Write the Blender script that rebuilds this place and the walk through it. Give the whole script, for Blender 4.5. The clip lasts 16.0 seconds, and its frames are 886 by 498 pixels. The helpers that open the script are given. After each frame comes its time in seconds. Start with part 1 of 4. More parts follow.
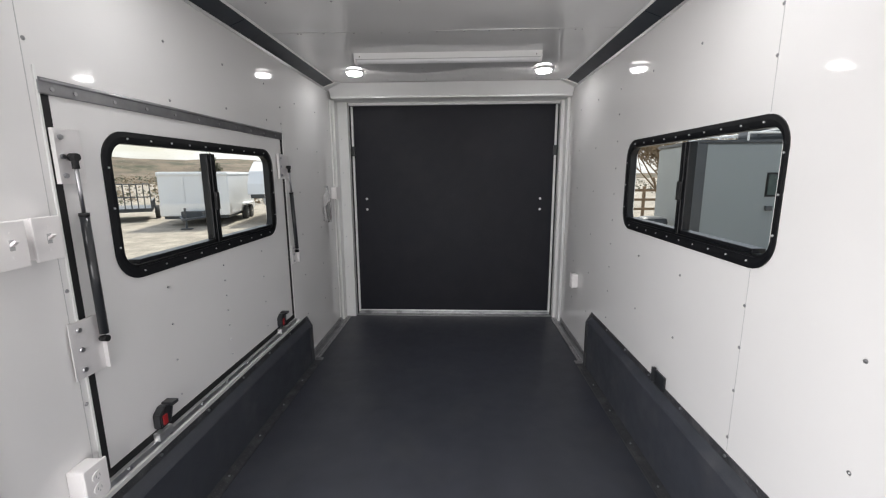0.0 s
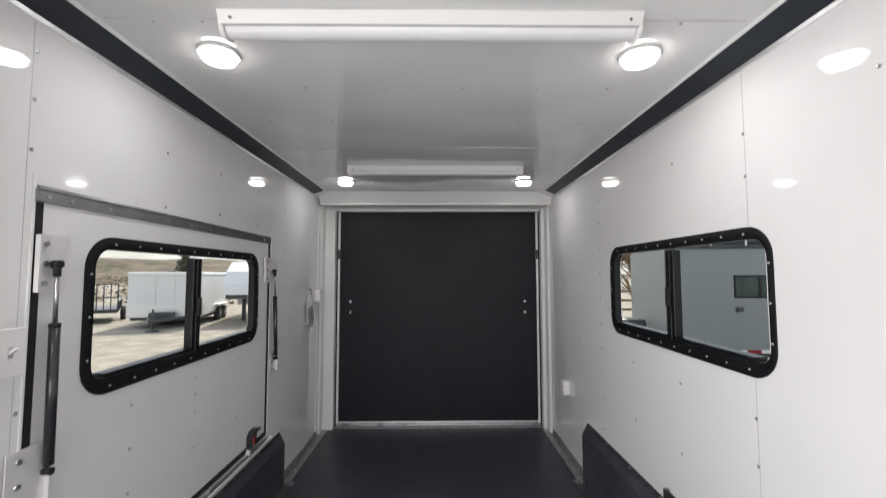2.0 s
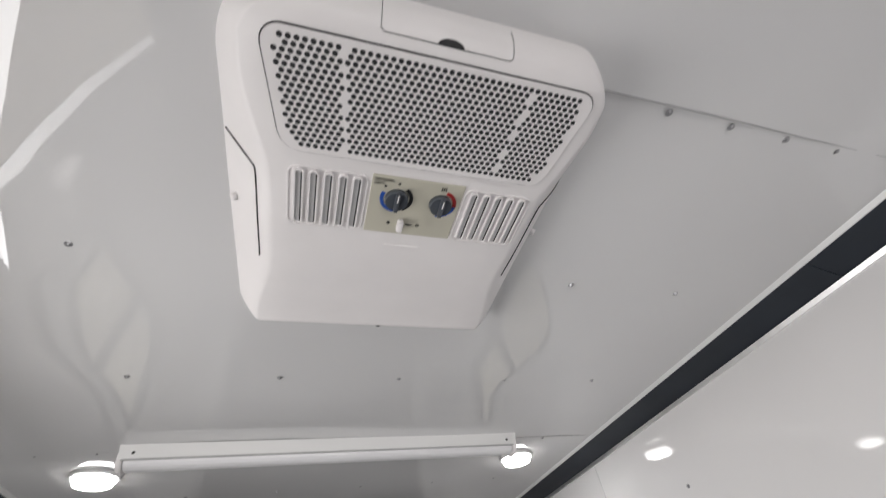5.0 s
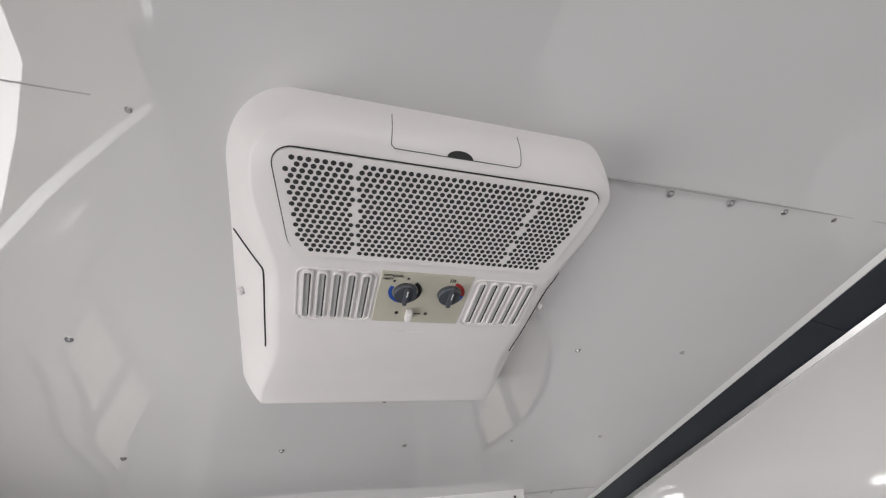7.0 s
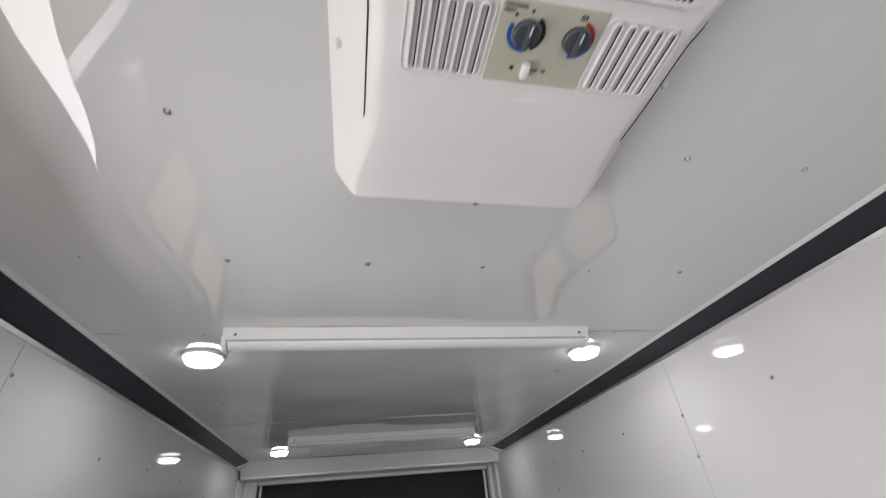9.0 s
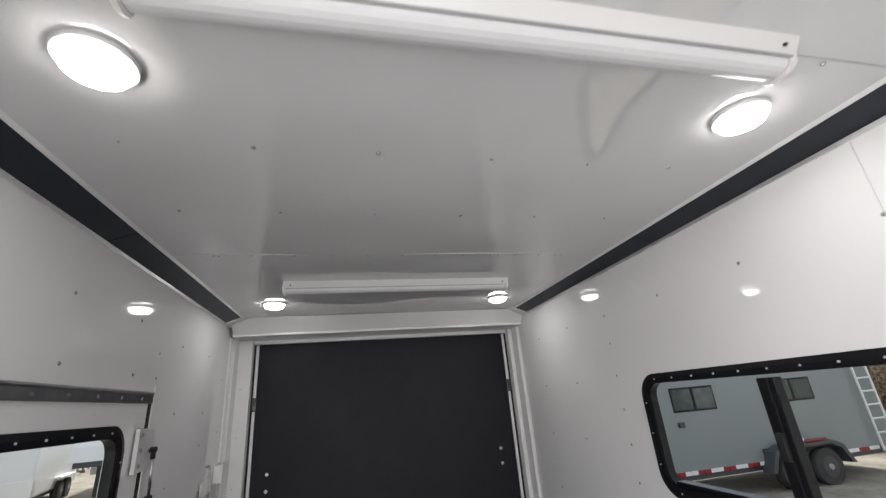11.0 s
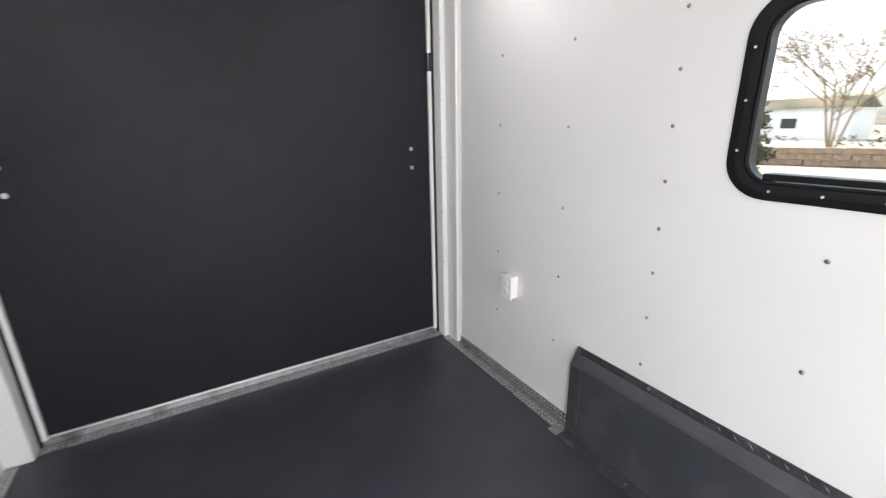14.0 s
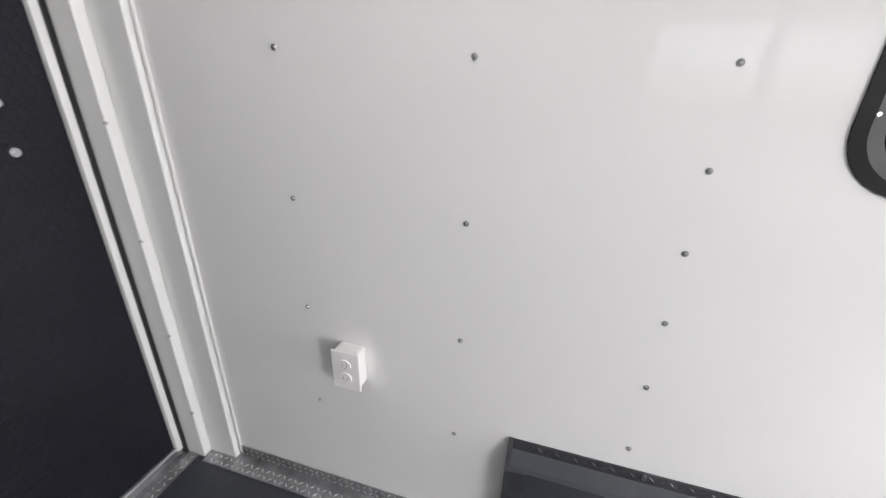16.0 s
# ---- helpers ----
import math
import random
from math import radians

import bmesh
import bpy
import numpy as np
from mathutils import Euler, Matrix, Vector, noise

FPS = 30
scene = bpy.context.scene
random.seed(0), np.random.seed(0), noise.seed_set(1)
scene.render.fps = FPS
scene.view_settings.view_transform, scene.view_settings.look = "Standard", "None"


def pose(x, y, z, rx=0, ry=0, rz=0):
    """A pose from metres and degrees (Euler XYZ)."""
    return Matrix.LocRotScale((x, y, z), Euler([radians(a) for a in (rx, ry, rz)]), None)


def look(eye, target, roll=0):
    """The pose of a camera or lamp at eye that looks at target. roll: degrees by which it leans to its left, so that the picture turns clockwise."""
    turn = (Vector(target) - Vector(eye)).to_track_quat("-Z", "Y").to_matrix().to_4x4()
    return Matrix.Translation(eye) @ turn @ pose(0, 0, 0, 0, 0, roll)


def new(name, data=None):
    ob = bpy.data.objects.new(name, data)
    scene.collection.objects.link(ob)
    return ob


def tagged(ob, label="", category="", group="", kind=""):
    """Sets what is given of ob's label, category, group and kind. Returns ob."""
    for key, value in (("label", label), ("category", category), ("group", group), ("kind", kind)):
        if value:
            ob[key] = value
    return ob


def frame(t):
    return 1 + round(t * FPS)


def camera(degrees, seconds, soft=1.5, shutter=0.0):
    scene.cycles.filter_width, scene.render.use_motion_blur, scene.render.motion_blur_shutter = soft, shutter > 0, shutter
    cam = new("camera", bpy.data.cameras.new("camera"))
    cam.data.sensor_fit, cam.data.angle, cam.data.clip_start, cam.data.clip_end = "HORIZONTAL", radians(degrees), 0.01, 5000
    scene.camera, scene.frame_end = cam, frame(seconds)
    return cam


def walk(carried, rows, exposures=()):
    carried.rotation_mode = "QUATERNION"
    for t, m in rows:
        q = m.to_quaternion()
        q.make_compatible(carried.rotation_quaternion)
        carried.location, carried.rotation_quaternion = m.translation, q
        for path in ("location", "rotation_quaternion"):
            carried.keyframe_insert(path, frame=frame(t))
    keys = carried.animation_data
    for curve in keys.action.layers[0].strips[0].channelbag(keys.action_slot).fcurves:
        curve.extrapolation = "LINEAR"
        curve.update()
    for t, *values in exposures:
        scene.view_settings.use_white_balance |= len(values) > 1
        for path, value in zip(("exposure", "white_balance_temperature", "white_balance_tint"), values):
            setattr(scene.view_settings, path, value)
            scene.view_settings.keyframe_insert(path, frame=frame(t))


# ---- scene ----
cam = camera(94.2, 16.0, soft=1.2, shutter=0.3)
PATH = [
    (0, (0.095, 0.4, 1.382), (0.014, 2.366, 1.024), -0.3),
    (0.5, (0.107, 0.411, 1.383), (0.05, 2.379, 1.032), -0.4),
    (1, (0.114, 0.41, 1.381), (0.08, 2.389, 1.093), -0.4),
    (1.5, (0.086, 0.414, 1.376), (0.072, 2.406, 1.202), -0.2),
    (2, (0.031, 0.426, 1.405), (0.055, 2.422, 1.529), -0.1),
    (2.5, (-0.05, 0.413, 1.453), (0.088, 2.347, 1.942), -0.6),
    (3, (-0.112, 0.343, 1.486), (0.146, 2.158, 2.285), -1.9),
    (3.5, (-0.125, 0.287, 1.544), (0.232, 1.962, 2.577), -3.8),
    (4, (-0.121, 0.24, 1.584), (0.309, 1.788, 2.775), -5.9),
    (4.5, (-0.104, 0.21, 1.58), (0.387, 1.643, 2.886), -8.1),
    (5, (-0.098, 0.178, 1.602), (0.454, 1.489, 3.008), -10.8),
    (5.2, (-0.094, 0.153, 1.622), (0.483, 1.415, 3.062), -12.1),
    (7.3, (-0.126, 0.117, 1.669), (0.431, 1.337, 3.153), -14.1),
    (7.5, (-0.126, 0.121, 1.665), (0.41, 1.38, 3.123), -13.2),
    (8, (-0.121, 0.136, 1.66), (0.361, 1.505, 3.035), -10.5),
    (8.5, (-0.143, 0.185, 1.636), (0.297, 1.676, 2.894), -8.1),
    (9, (-0.192, 0.292, 1.589), (0.206, 1.9, 2.71), -5.9),
    (9.2, (-0.196, 0.357, 1.58), (0.178, 2.006, 2.648), -4.9),
    (11.3, (-0.256, 1.173, 1.509), (0.19, 3.031, 2.099), -4.4),
    (11.5, (-0.205, 1.227, 1.499), (0.24, 3.109, 2.008), -3.9),
    (12, (-0.122, 1.331, 1.458), (0.311, 3.267, 1.716), -2.6),
    (12.5, (-0.122, 1.514, 1.395), (0.294, 3.47, 1.376), -0.8),
    (13, (-0.195, 1.702, 1.328), (0.329, 3.604, 0.997), 0.4),
    (13.5, (-0.203, 1.939, 1.281), (0.472, 3.759, 0.8), -0.5),
    (13.7, (-0.186, 2.059, 1.275), (0.577, 3.833, 0.752), -0.8),
    (14, (-0.178, 2.252, 1.266), (0.788, 3.907, 0.696), -1.0),
    (14.5, (-0.072, 2.557, 1.267), (1.158, 3.987, 0.601), -1.5),
    (15, (0.055, 2.773, 1.267), (1.488, 3.952, 0.518), -1.1),
    (15.5, (0.21, 3.027, 1.268), (1.807, 3.916, 0.458), 0.1),
    (16, (0.278, 3.217, 1.242), (2.027, 3.741, 0.427), 1.5),
]
EXPOSURES = [(0, 0.5), (1.5, 0.5), (2.5, 0.22), (3.5, -0.1), (5, -0.22), (7.5, -0.25), (9, -0.2), (11.5, 0.55), (12.5, 1.05), (14.5, 1.5), (16, 1.45)]
walk(cam, [(t, look(eye, target, roll)) for t, eye, target, roll in PATH], exposures=EXPOSURES)

# ---- light ----
W = bpy.data.worlds.new("sky")
scene.world = W
W.use_nodes = True
SUN_EL, SUN_AZ = radians(50), radians(3)     # azimuth clockwise from +y
wn = W.node_tree.nodes
sky = wn.new("ShaderNodeTexSky")
sky.sky_type, sky.sun_disc = "NISHITA", False
sky.sun_elevation, sky.sun_rotation = SUN_EL, SUN_AZ
sky.dust_density, sky.air_density = 3.0, 1.0
SKY_STRENGTH = 0.15
bg = wn["Background"]
bg.inputs[1].default_value = SKY_STRENGTH
tc = wn.new("ShaderNodeTexCoord")
mpg = wn.new("ShaderNodeMapping")
mpg.inputs["Scale"].default_value = (1, 1, 3.5)
cl = wn.new("ShaderNodeTexNoise")
cl.inputs["Scale"].default_value, cl.inputs["Detail"].default_value = 2.2, 7
rampc = wn.new("ShaderNodeValToRGB")
rampc.color_ramp.elements[0].position, rampc.color_ramp.elements[1].position = 0.38, 0.6
mixc = wn.new("ShaderNodeMix")
mixc.data_type = "RGBA"
mixc.inputs["B"].default_value = (6.2, 6.35, 6.6, 1)
wl = W.node_tree.links
wl.new(tc.outputs["Generated"], mpg.inputs[0])
wl.new(mpg.outputs[0], cl.inputs["Vector"])
wl.new(cl.outputs["Fac"], rampc.inputs[0])
wl.new(rampc.outputs[0], mixc.inputs["Factor"])
wl.new(sky.outputs[0], mixc.inputs["A"])
wl.new(mixc.outputs["Result"], bg.inputs[0])
sun = new("sun", bpy.data.lights.new("sun", "SUN"))
sun.data.energy, sun.data.angle, sun.data.color = 3.2, radians(4), (1, 0.95, 0.87)
sd = Vector((math.sin(SUN_AZ) * math.cos(SUN_EL), math.cos(SUN_AZ) * math.cos(SUN_EL), math.sin(SUN_EL)))
sun.matrix_world = look(sd * 30, (0, 0, 0))
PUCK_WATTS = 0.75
# area lamps: skylight at the side doorway; fill added at an unseen front opening
for nm, at, to, w_, h_, watts in (("doorway_daylight", (-1.24, 0.775, 0.98), (0, 0.9, 0.40), 0.86, 1.8, 31.0), ("front_daylight", (0, -3.05, 0.98), (0, 0, -0.8), 1.75, 1.7, 50.0)):
    dl = bpy.data.lights.new(nm, "AREA")
    dl.shape, dl.size, dl.size_y, dl.energy, dl.color = "RECTANGLE", w_, h_, watts, (1.0, 0.98, 0.985)
    new(nm, dl).matrix_world = look(at, to)

# ---- materials ----


def mat(name, col, rough=0.5, metal=0.0, var=0.06, scale=6.0, bump=0.0, bscale=40.0, rvar=0.0, dirt=None, dscale=2.0, damt=0.3, coat=0.0, wave=0.0, wscale=2.0):
    m = bpy.data.materials.new(name)
    m.use_nodes = True
    n, l = m.node_tree.nodes, m.node_tree.links
    b = n["Principled BSDF"]
    b.inputs["Roughness"].default_value, b.inputs["Metallic"].default_value = rough, metal
    b.inputs["Coat Weight"].default_value = coat
    co = n.new("ShaderNodeTexCoord")

    def noi(s, d=4):
        t = n.new("ShaderNodeTexNoise")
        t.inputs["Scale"].default_value, t.inputs["Detail"].default_value = s, d
        l.new(co.outputs["Object"], t.inputs["Vector"])
        return t
    t1 = noi(scale)
    r = n.new("ShaderNodeValToRGB")
    r.color_ramp.elements[0].color = (*[c * (1 - var) for c in col], 1)
    r.color_ramp.elements[1].color = (*[min(1, c * (1 + var)) for c in col], 1)
    r.color_ramp.elements[0].position, r.color_ramp.elements[1].position = 0.3, 0.7
    l.new(t1.outputs["Fac"], r.inputs[0])
    out = r.outputs[0]
    if dirt:
        t2 = noi(dscale, 8)
        rr = n.new("ShaderNodeValToRGB")
        rr.color_ramp.elements[0].position, rr.color_ramp.elements[1].position = 0.52, 0.68
        l.new(t2.outputs["Fac"], rr.inputs[0])
        mu = n.new("ShaderNodeMath")
        mu.operation = "MULTIPLY"
        mu.inputs[1].default_value = damt
        l.new(rr.outputs[0], mu.inputs[0])
        mx = n.new("ShaderNodeMix")
        mx.data_type = "RGBA"
        mx.inputs["B"].default_value = (*dirt, 1)
        l.new(mu.outputs[0], mx.inputs["Factor"])
        l.new(out, mx.inputs["A"])
        out = mx.outputs["Result"]
    l.new(out, b.inputs["Base Color"])
    if rvar:
        t3 = noi(scale * 2.3, 5)
        mr = n.new("ShaderNodeMapRange")
        mr.inputs["To Min"].default_value, mr.inputs["To Max"].default_value = max(0.02, rough - rvar), rough + rvar
        l.new(t3.outputs["Fac"], mr.inputs["Value"])
        l.new(mr.outputs[0], b.inputs["Roughness"])
    last = None
    for amt, s in ((wave, wscale), (bump, bscale)):
        if amt:
            t4 = noi(s, 3 if amt == bump else 1)
            bp = n.new("ShaderNodeBump")
            bp.inputs["Distance"].default_value, bp.inputs["Strength"].default_value = amt, 1.0
            l.new(t4.outputs["Fac"], bp.inputs["Height"])
            if last:
                l.new(last, bp.inputs["Normal"])
            last = bp.outputs[0]
    if last:
        l.new(last, b.inputs["Normal"])
    return m


def hex_bump(m, size, depth):
    """Raised honeycomb relief over the material m: hexagonal cells of the given size in x and z."""
    n, l = m.node_tree.nodes, m.node_tree.links
    b = n["Principled BSDF"]
    co = n.new("ShaderNodeTexCoord")
    sp = n.new("ShaderNodeSeparateXYZ")
    l.new(co.outputs["Object"], sp.inputs[0])

    def op(kind, p, q=None):
        nd = n.new("ShaderNodeMath")
        nd.operation = kind
        for i, v in enumerate((p, q)):
            if v is None:
                continue
            if isinstance(v, (int, float)):
                nd.inputs[i].default_value = v
            else:
                l.new(v, nd.inputs[i])
        return nd.outputs[0]

    x, z = op("MULTIPLY", sp.outputs["X"], 1 / size), op("MULTIPLY", sp.outputs["Z"], 1 / size)
    h = math.sqrt(3)

    def cell(dx, dz):
        u = op("ABSOLUTE", op("SUBTRACT", op("FLOORED_MODULO", op("ADD", x, dx), 1.0), 0.5))
        v = op("ABSOLUTE", op("SUBTRACT", op("FLOORED_MODULO", op("ADD", z, dz), h), h / 2))
        return op("MAXIMUM", u, op("ADD", op("MULTIPLY", u, 0.5), op("MULTIPLY", v, h / 2)))

    edge = op("SUBTRACT", 0.5, op("MINIMUM", cell(0, 0), cell(0.5, h / 2)))
    mr = n.new("ShaderNodeMapRange")
    mr.inputs["From Max"].default_value = 0.11
    bp = n.new("ShaderNodeBump")
    bp.inputs["Distance"].default_value, bp.inputs["Strength"].default_value = depth, 0.8
    l.new(edge, mr.inputs["Value"])
    l.new(mr.outputs[0], bp.inputs["Height"])
    if b.inputs["Normal"].links:
        l.new(b.inputs["Normal"].links[0].from_socket, bp.inputs["Normal"])
    l.new(bp.outputs[0], b.inputs["Normal"])
    return m


def glow(name, col, strength):
    m = mat(name, col, 0.4)
    b = m.node_tree.nodes["Principled BSDF"]
    b.inputs["Emission Color"].default_value = (*col, 1)
    b.inputs["Emission Strength"].default_value = strength
    return m


def glass(name, tint):
    m = bpy.data.materials.new(name)
    m.use_nodes = True
    b = m.node_tree.nodes["Principled BSDF"]
    b.inputs["Base Color"].default_value = (*tint, 1)
    b.inputs["Roughness"].default_value, b.inputs["Transmission Weight"].default_value, b.inputs["IOR"].default_value = 0.0, 1.0, 1.05
    return m


def dull(m, level):
    m.node_tree.nodes["Principled BSDF"].inputs["Specular IOR Level"].default_value = level
    return m


WHITE = mat("white_gloss_panel", (0.80, 0.79, 0.785), 0.05, var=0.012, scale=3, rvar=0.012, wave=0.0014, wscale=2.2)
CEIL = mat("white_ceiling_sheet", (0.74, 0.74, 0.74), 0.02, var=0.012, scale=2, wave=0.0045, wscale=2.1)
TRIMW = mat("white_painted_steel", (0.78, 0.78, 0.77), 0.3, var=0.012, scale=5, rvar=0.04, bump=0.00004, bscale=90)
PLASTIC = mat("white_plastic", (0.87, 0.845, 0.84), 0.42, var=0.015, scale=14, bump=0.00006, bscale=500)
ALU = mat("aluminium", (0.82, 0.82, 0.82), 0.42, 1.0, var=0.06, scale=18, rvar=0.1, bump=0.0002, bscale=90, dirt=(0.5, 0.5, 0.5), dscale=12, damt=0.25)
HINGE = mat("dull_hinge_metal", (0.34, 0.34, 0.35), 0.34, 0.9, var=0.12, scale=16, rvar=0.1, bump=0.0002, bscale=80)
PLATE = mat("brushed_bracket_plate", (0.80, 0.78, 0.78), 0.34, 0.25, var=0.05, scale=14, rvar=0.08, bump=0.00008, bscale=120)
JOINT = mat("dull_joint", (0.45, 0.45, 0.45), 0.6)
GREYP = mat("grey_recess", (0.45, 0.45, 0.45), 0.5)
STEEL = mat("zinc_screw", (0.5, 0.5, 0.52), 0.3, 1.0, var=0.1)
BRIGHT = mat("bright_screw_head", (0.85, 0.85, 0.86), 0.45, 0.6, var=0.06)
NAVY = mat("charcoal_metal_strip", (0.022, 0.028, 0.038), 0.38, 0.0, var=0.15, scale=5, rvar=0.08)
FLOORM = mat("black_rubber_floor", (0.038, 0.041, 0.053), 0.42, var=0.12, scale=7, bump=0.0005, bscale=220, rvar=0.07, dirt=(0.065, 0.067, 0.072), dscale=3, damt=0.3)
RAMP = hex_bump(mat("black_textured_ramp", (0.0045, 0.0052, 0.0105), 0.55, var=0.12, scale=5, bump=0.0003, bscale=250, rvar=0.08, dirt=(0.014, 0.014, 0.018), dscale=2.5, damt=0.25), 0.025, 0.0007)
BOXM = mat("charcoal_plate", (0.046, 0.050, 0.061), 0.4, 0.0, var=0.12, scale=8, rvar=0.1, bump=0.0003, bscale=120, dirt=(0.11, 0.11, 0.115), dscale=5, damt=0.35)
TREAD = mat("worn_tread_plate", (0.36, 0.36, 0.37), 0.36, 0.75, var=0.2, scale=25, rvar=0.12, dirt=(0.07, 0.07, 0.075), dscale=9, damt=0.6)
TREADD = mat("dark_tread_plate", (0.075, 0.077, 0.083), 0.36, 0.4, var=0.2, scale=25, rvar=0.12, dirt=(0.2, 0.2, 0.205), dscale=11, damt=0.4)
BLACK = mat("black_window_frame", (0.006, 0.0065, 0.008), 0.38, var=0.15, scale=12, rvar=0.06, bump=0.0001, bscale=200)
RUBBER = mat("black_rubber_seal", (0.010, 0.010, 0.011), 0.7, var=0.2, scale=30)
STRUTM = mat("black_strut_paint", (0.022, 0.024, 0.027), 0.3, var=0.1, coat=0.3)
BEIGE = mat("beige_control_plate", (0.55, 0.53, 0.44), 0.45, var=0.02)
KNOB = mat("grey_knob", (0.075, 0.085, 0.10), 0.4, var=0.1)
BLUE = mat("blue_print", (0.03, 0.10, 0.42), 0.5)
RED = mat("red_print", (0.42, 0.03, 0.03), 0.5)
INK = mat("black_print", (0.02, 0.02, 0.02), 0.5)
SLOTM = mat("dark_slot", (0.03, 0.03, 0.032), 0.8)
REDP = mat("red_plastic", (0.30, 0.015, 0.018), 0.35)
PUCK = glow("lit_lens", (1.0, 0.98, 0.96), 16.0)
LENS = mat("frosted_lens", (0.80, 0.80, 0.81), 0.3, var=0.01)
PANE = glass("window_pane", (0.90, 0.93, 0.92))
BAG = bpy.data.materials.new("clear_plastic_bag")
BAG.use_nodes = True
_b = BAG.node_tree.nodes["Principled BSDF"]
_b.inputs["Base Color"].default_value, _b.inputs["Roughness"].default_value = (0.9, 0.9, 0.9, 1), 0.2
_b.inputs["Alpha"].default_value = 0.16
SAND = mat("sandy_gravel", (0.36, 0.32, 0.26), 0.95, var=0.25, scale=1.3, bump=0.03, bscale=16, dirt=(0.20, 0.18, 0.15), dscale=7, damt=0.6)
HILL = mat("dry_scrub_hill", (0.17, 0.135, 0.095), 1.0, var=0.35, scale=0.12, dirt=(0.07, 0.075, 0.045), dscale=0.16, damt=1.0)
BODYW = mat("white_trailer_skin", (0.78, 0.79, 0.79), 0.3, var=0.02, scale=1, dirt=(0.6, 0.58, 0.54), dscale=1.2, damt=0.2)
BODYG = mat("grey_trailer_skin", (0.24, 0.265, 0.27), 0.35, var=0.03, scale=1, dirt=(0.26, 0.27, 0.27), dscale=1.5, damt=0.3)
DARKG = mat("dark_grey_trim", (0.06, 0.065, 0.07), 0.4, var=0.08)
TYRE = mat("dusty_tyre_rubber", (0.055, 0.053, 0.05), 0.85, var=0.2)
STONE = mat("stone_block", (0.34, 0.25, 0.18), 0.95, var=0.2, scale=4, bump=0.01, bscale=12)
BARK = mat("bark", (0.24, 0.17, 0.11), 0.95, var=0.2, scale=10)
LEAFG = mat("juniper_needles", (0.12, 0.12, 0.078), 0.8, var=0.3, scale=3)
LEAFD = mat("dry_twigs", (0.28, 0.22, 0.15), 0.9, var=0.3, scale=3)
TINT = mat("dark_tinted_pane", (0.05, 0.07, 0.065), 0.06, var=0.2)

dull(RAMP, 0.36)
CEIL.node_tree.nodes["Principled BSDF"].inputs["IOR"].default_value = 1.75
dull(NAVY, 0.3)
dull(BLACK, 0.3)

# ---- mesh helpers ----


def finish(name, bm, m, parent=None, smooth=False):
    bmesh.ops.recalc_face_normals(bm, faces=bm.faces)
    me = bpy.data.meshes.new(name)
    bm.to_mesh(me)
    bm.free()
    for x in (m if isinstance(m, (list, tuple)) else [m]):
        me.materials.append(x)
    if smooth:
        for p in me.polygons:
            p.use_smooth = True
    ob = new(name, me)
    if parent:
        ob.parent = parent
    return ob


def add_box(bm, lo, hi, bevel=0.0, m=None, mi=0):
    r = bmesh.ops.create_cube(bm, size=1)
    v = r["verts"]
    for q in v:
        q.co = Vector([lo[i] + (q.co[i] + 0.5) * (hi[i] - lo[i]) for i in range(3)])
    if bevel:
        es = list({e for q in v for e in q.link_edges})
        out = bmesh.ops.bevel(bm, geom=es, offset=bevel, segments=2, affect="EDGES", profile=0.6)
        v = list({q for f in out["faces"] for q in f.verts} | {q for q in v if q.is_valid})
    if mi:
        for f in {f for q in v for f in q.link_faces}:
            f.material_index = mi
    if m is not None:
        bmesh.ops.transform(bm, matrix=m, verts=v)
    return v


def box(name, lo, hi, m, parent=None, bevel=0.0):
    bm = bmesh.new()
    add_box(bm, lo, hi, bevel)
    return finish(name, bm, m, parent)


def add_cyl(bm, p, q, r, r2=None, seg=16):
    p, q = Vector(p), Vector(q)
    d = q - p
    m = Matrix.Translation((p + q) / 2) @ d.to_track_quat("Z", "Y").to_matrix().to_4x4()
    return bmesh.ops.create_cone(bm, cap_ends=True, segments=seg, radius1=r, radius2=r if r2 is None else r2, depth=d.length, matrix=m)["verts"]


def cyl(name, p, q, r, m, parent=None, r2=None, seg=20):
    bm = bmesh.new()
    add_cyl(bm, p, q, r, r2, seg)
    ob = finish(name, bm, m, parent)
    for f in ob.data.polygons:
        f.use_smooth = len(f.vertices) == 4
    return ob


def prism(name, pts, axis, a, b, m, parent=None, bevel=0.0):
    """Extrudes a profile of pts along an axis from a to b; pts are the other two coordinates in order."""
    bm = bmesh.new()

    def at(p, t):
        c = list(p)
        c.insert(axis, t)
        return bm.verts.new(c)
    lo, hi = [at(p, a) for p in pts], [at(p, b) for p in pts]
    bm.faces.new(lo)
    bm.faces.new(hi)
    k = len(pts)
    for i in range(k):
        bm.faces.new((lo[i], lo[(i + 1) % k], hi[(i + 1) % k], hi[i]))
    if bevel:
        bmesh.ops.bevel(bm, geom=list(bm.edges), offset=bevel, segments=2, affect="EDGES")
    return finish(name, bm, m, parent)


def rrect(y0, y1, z0, z1, r, seg=8):
    pts = []
    for cy, cz, a0 in ((y1 - r, z1 - r, 0), (y0 + r, z1 - r, 90), (y0 + r, z0 + r, 180), (y1 - r, z0 + r, 270)):
        for i in range(seg + 1):
            a = radians(a0 + 90 * i / seg)
            pts.append((cy + r * math.cos(a), cz + r * math.sin(a)))
    return pts


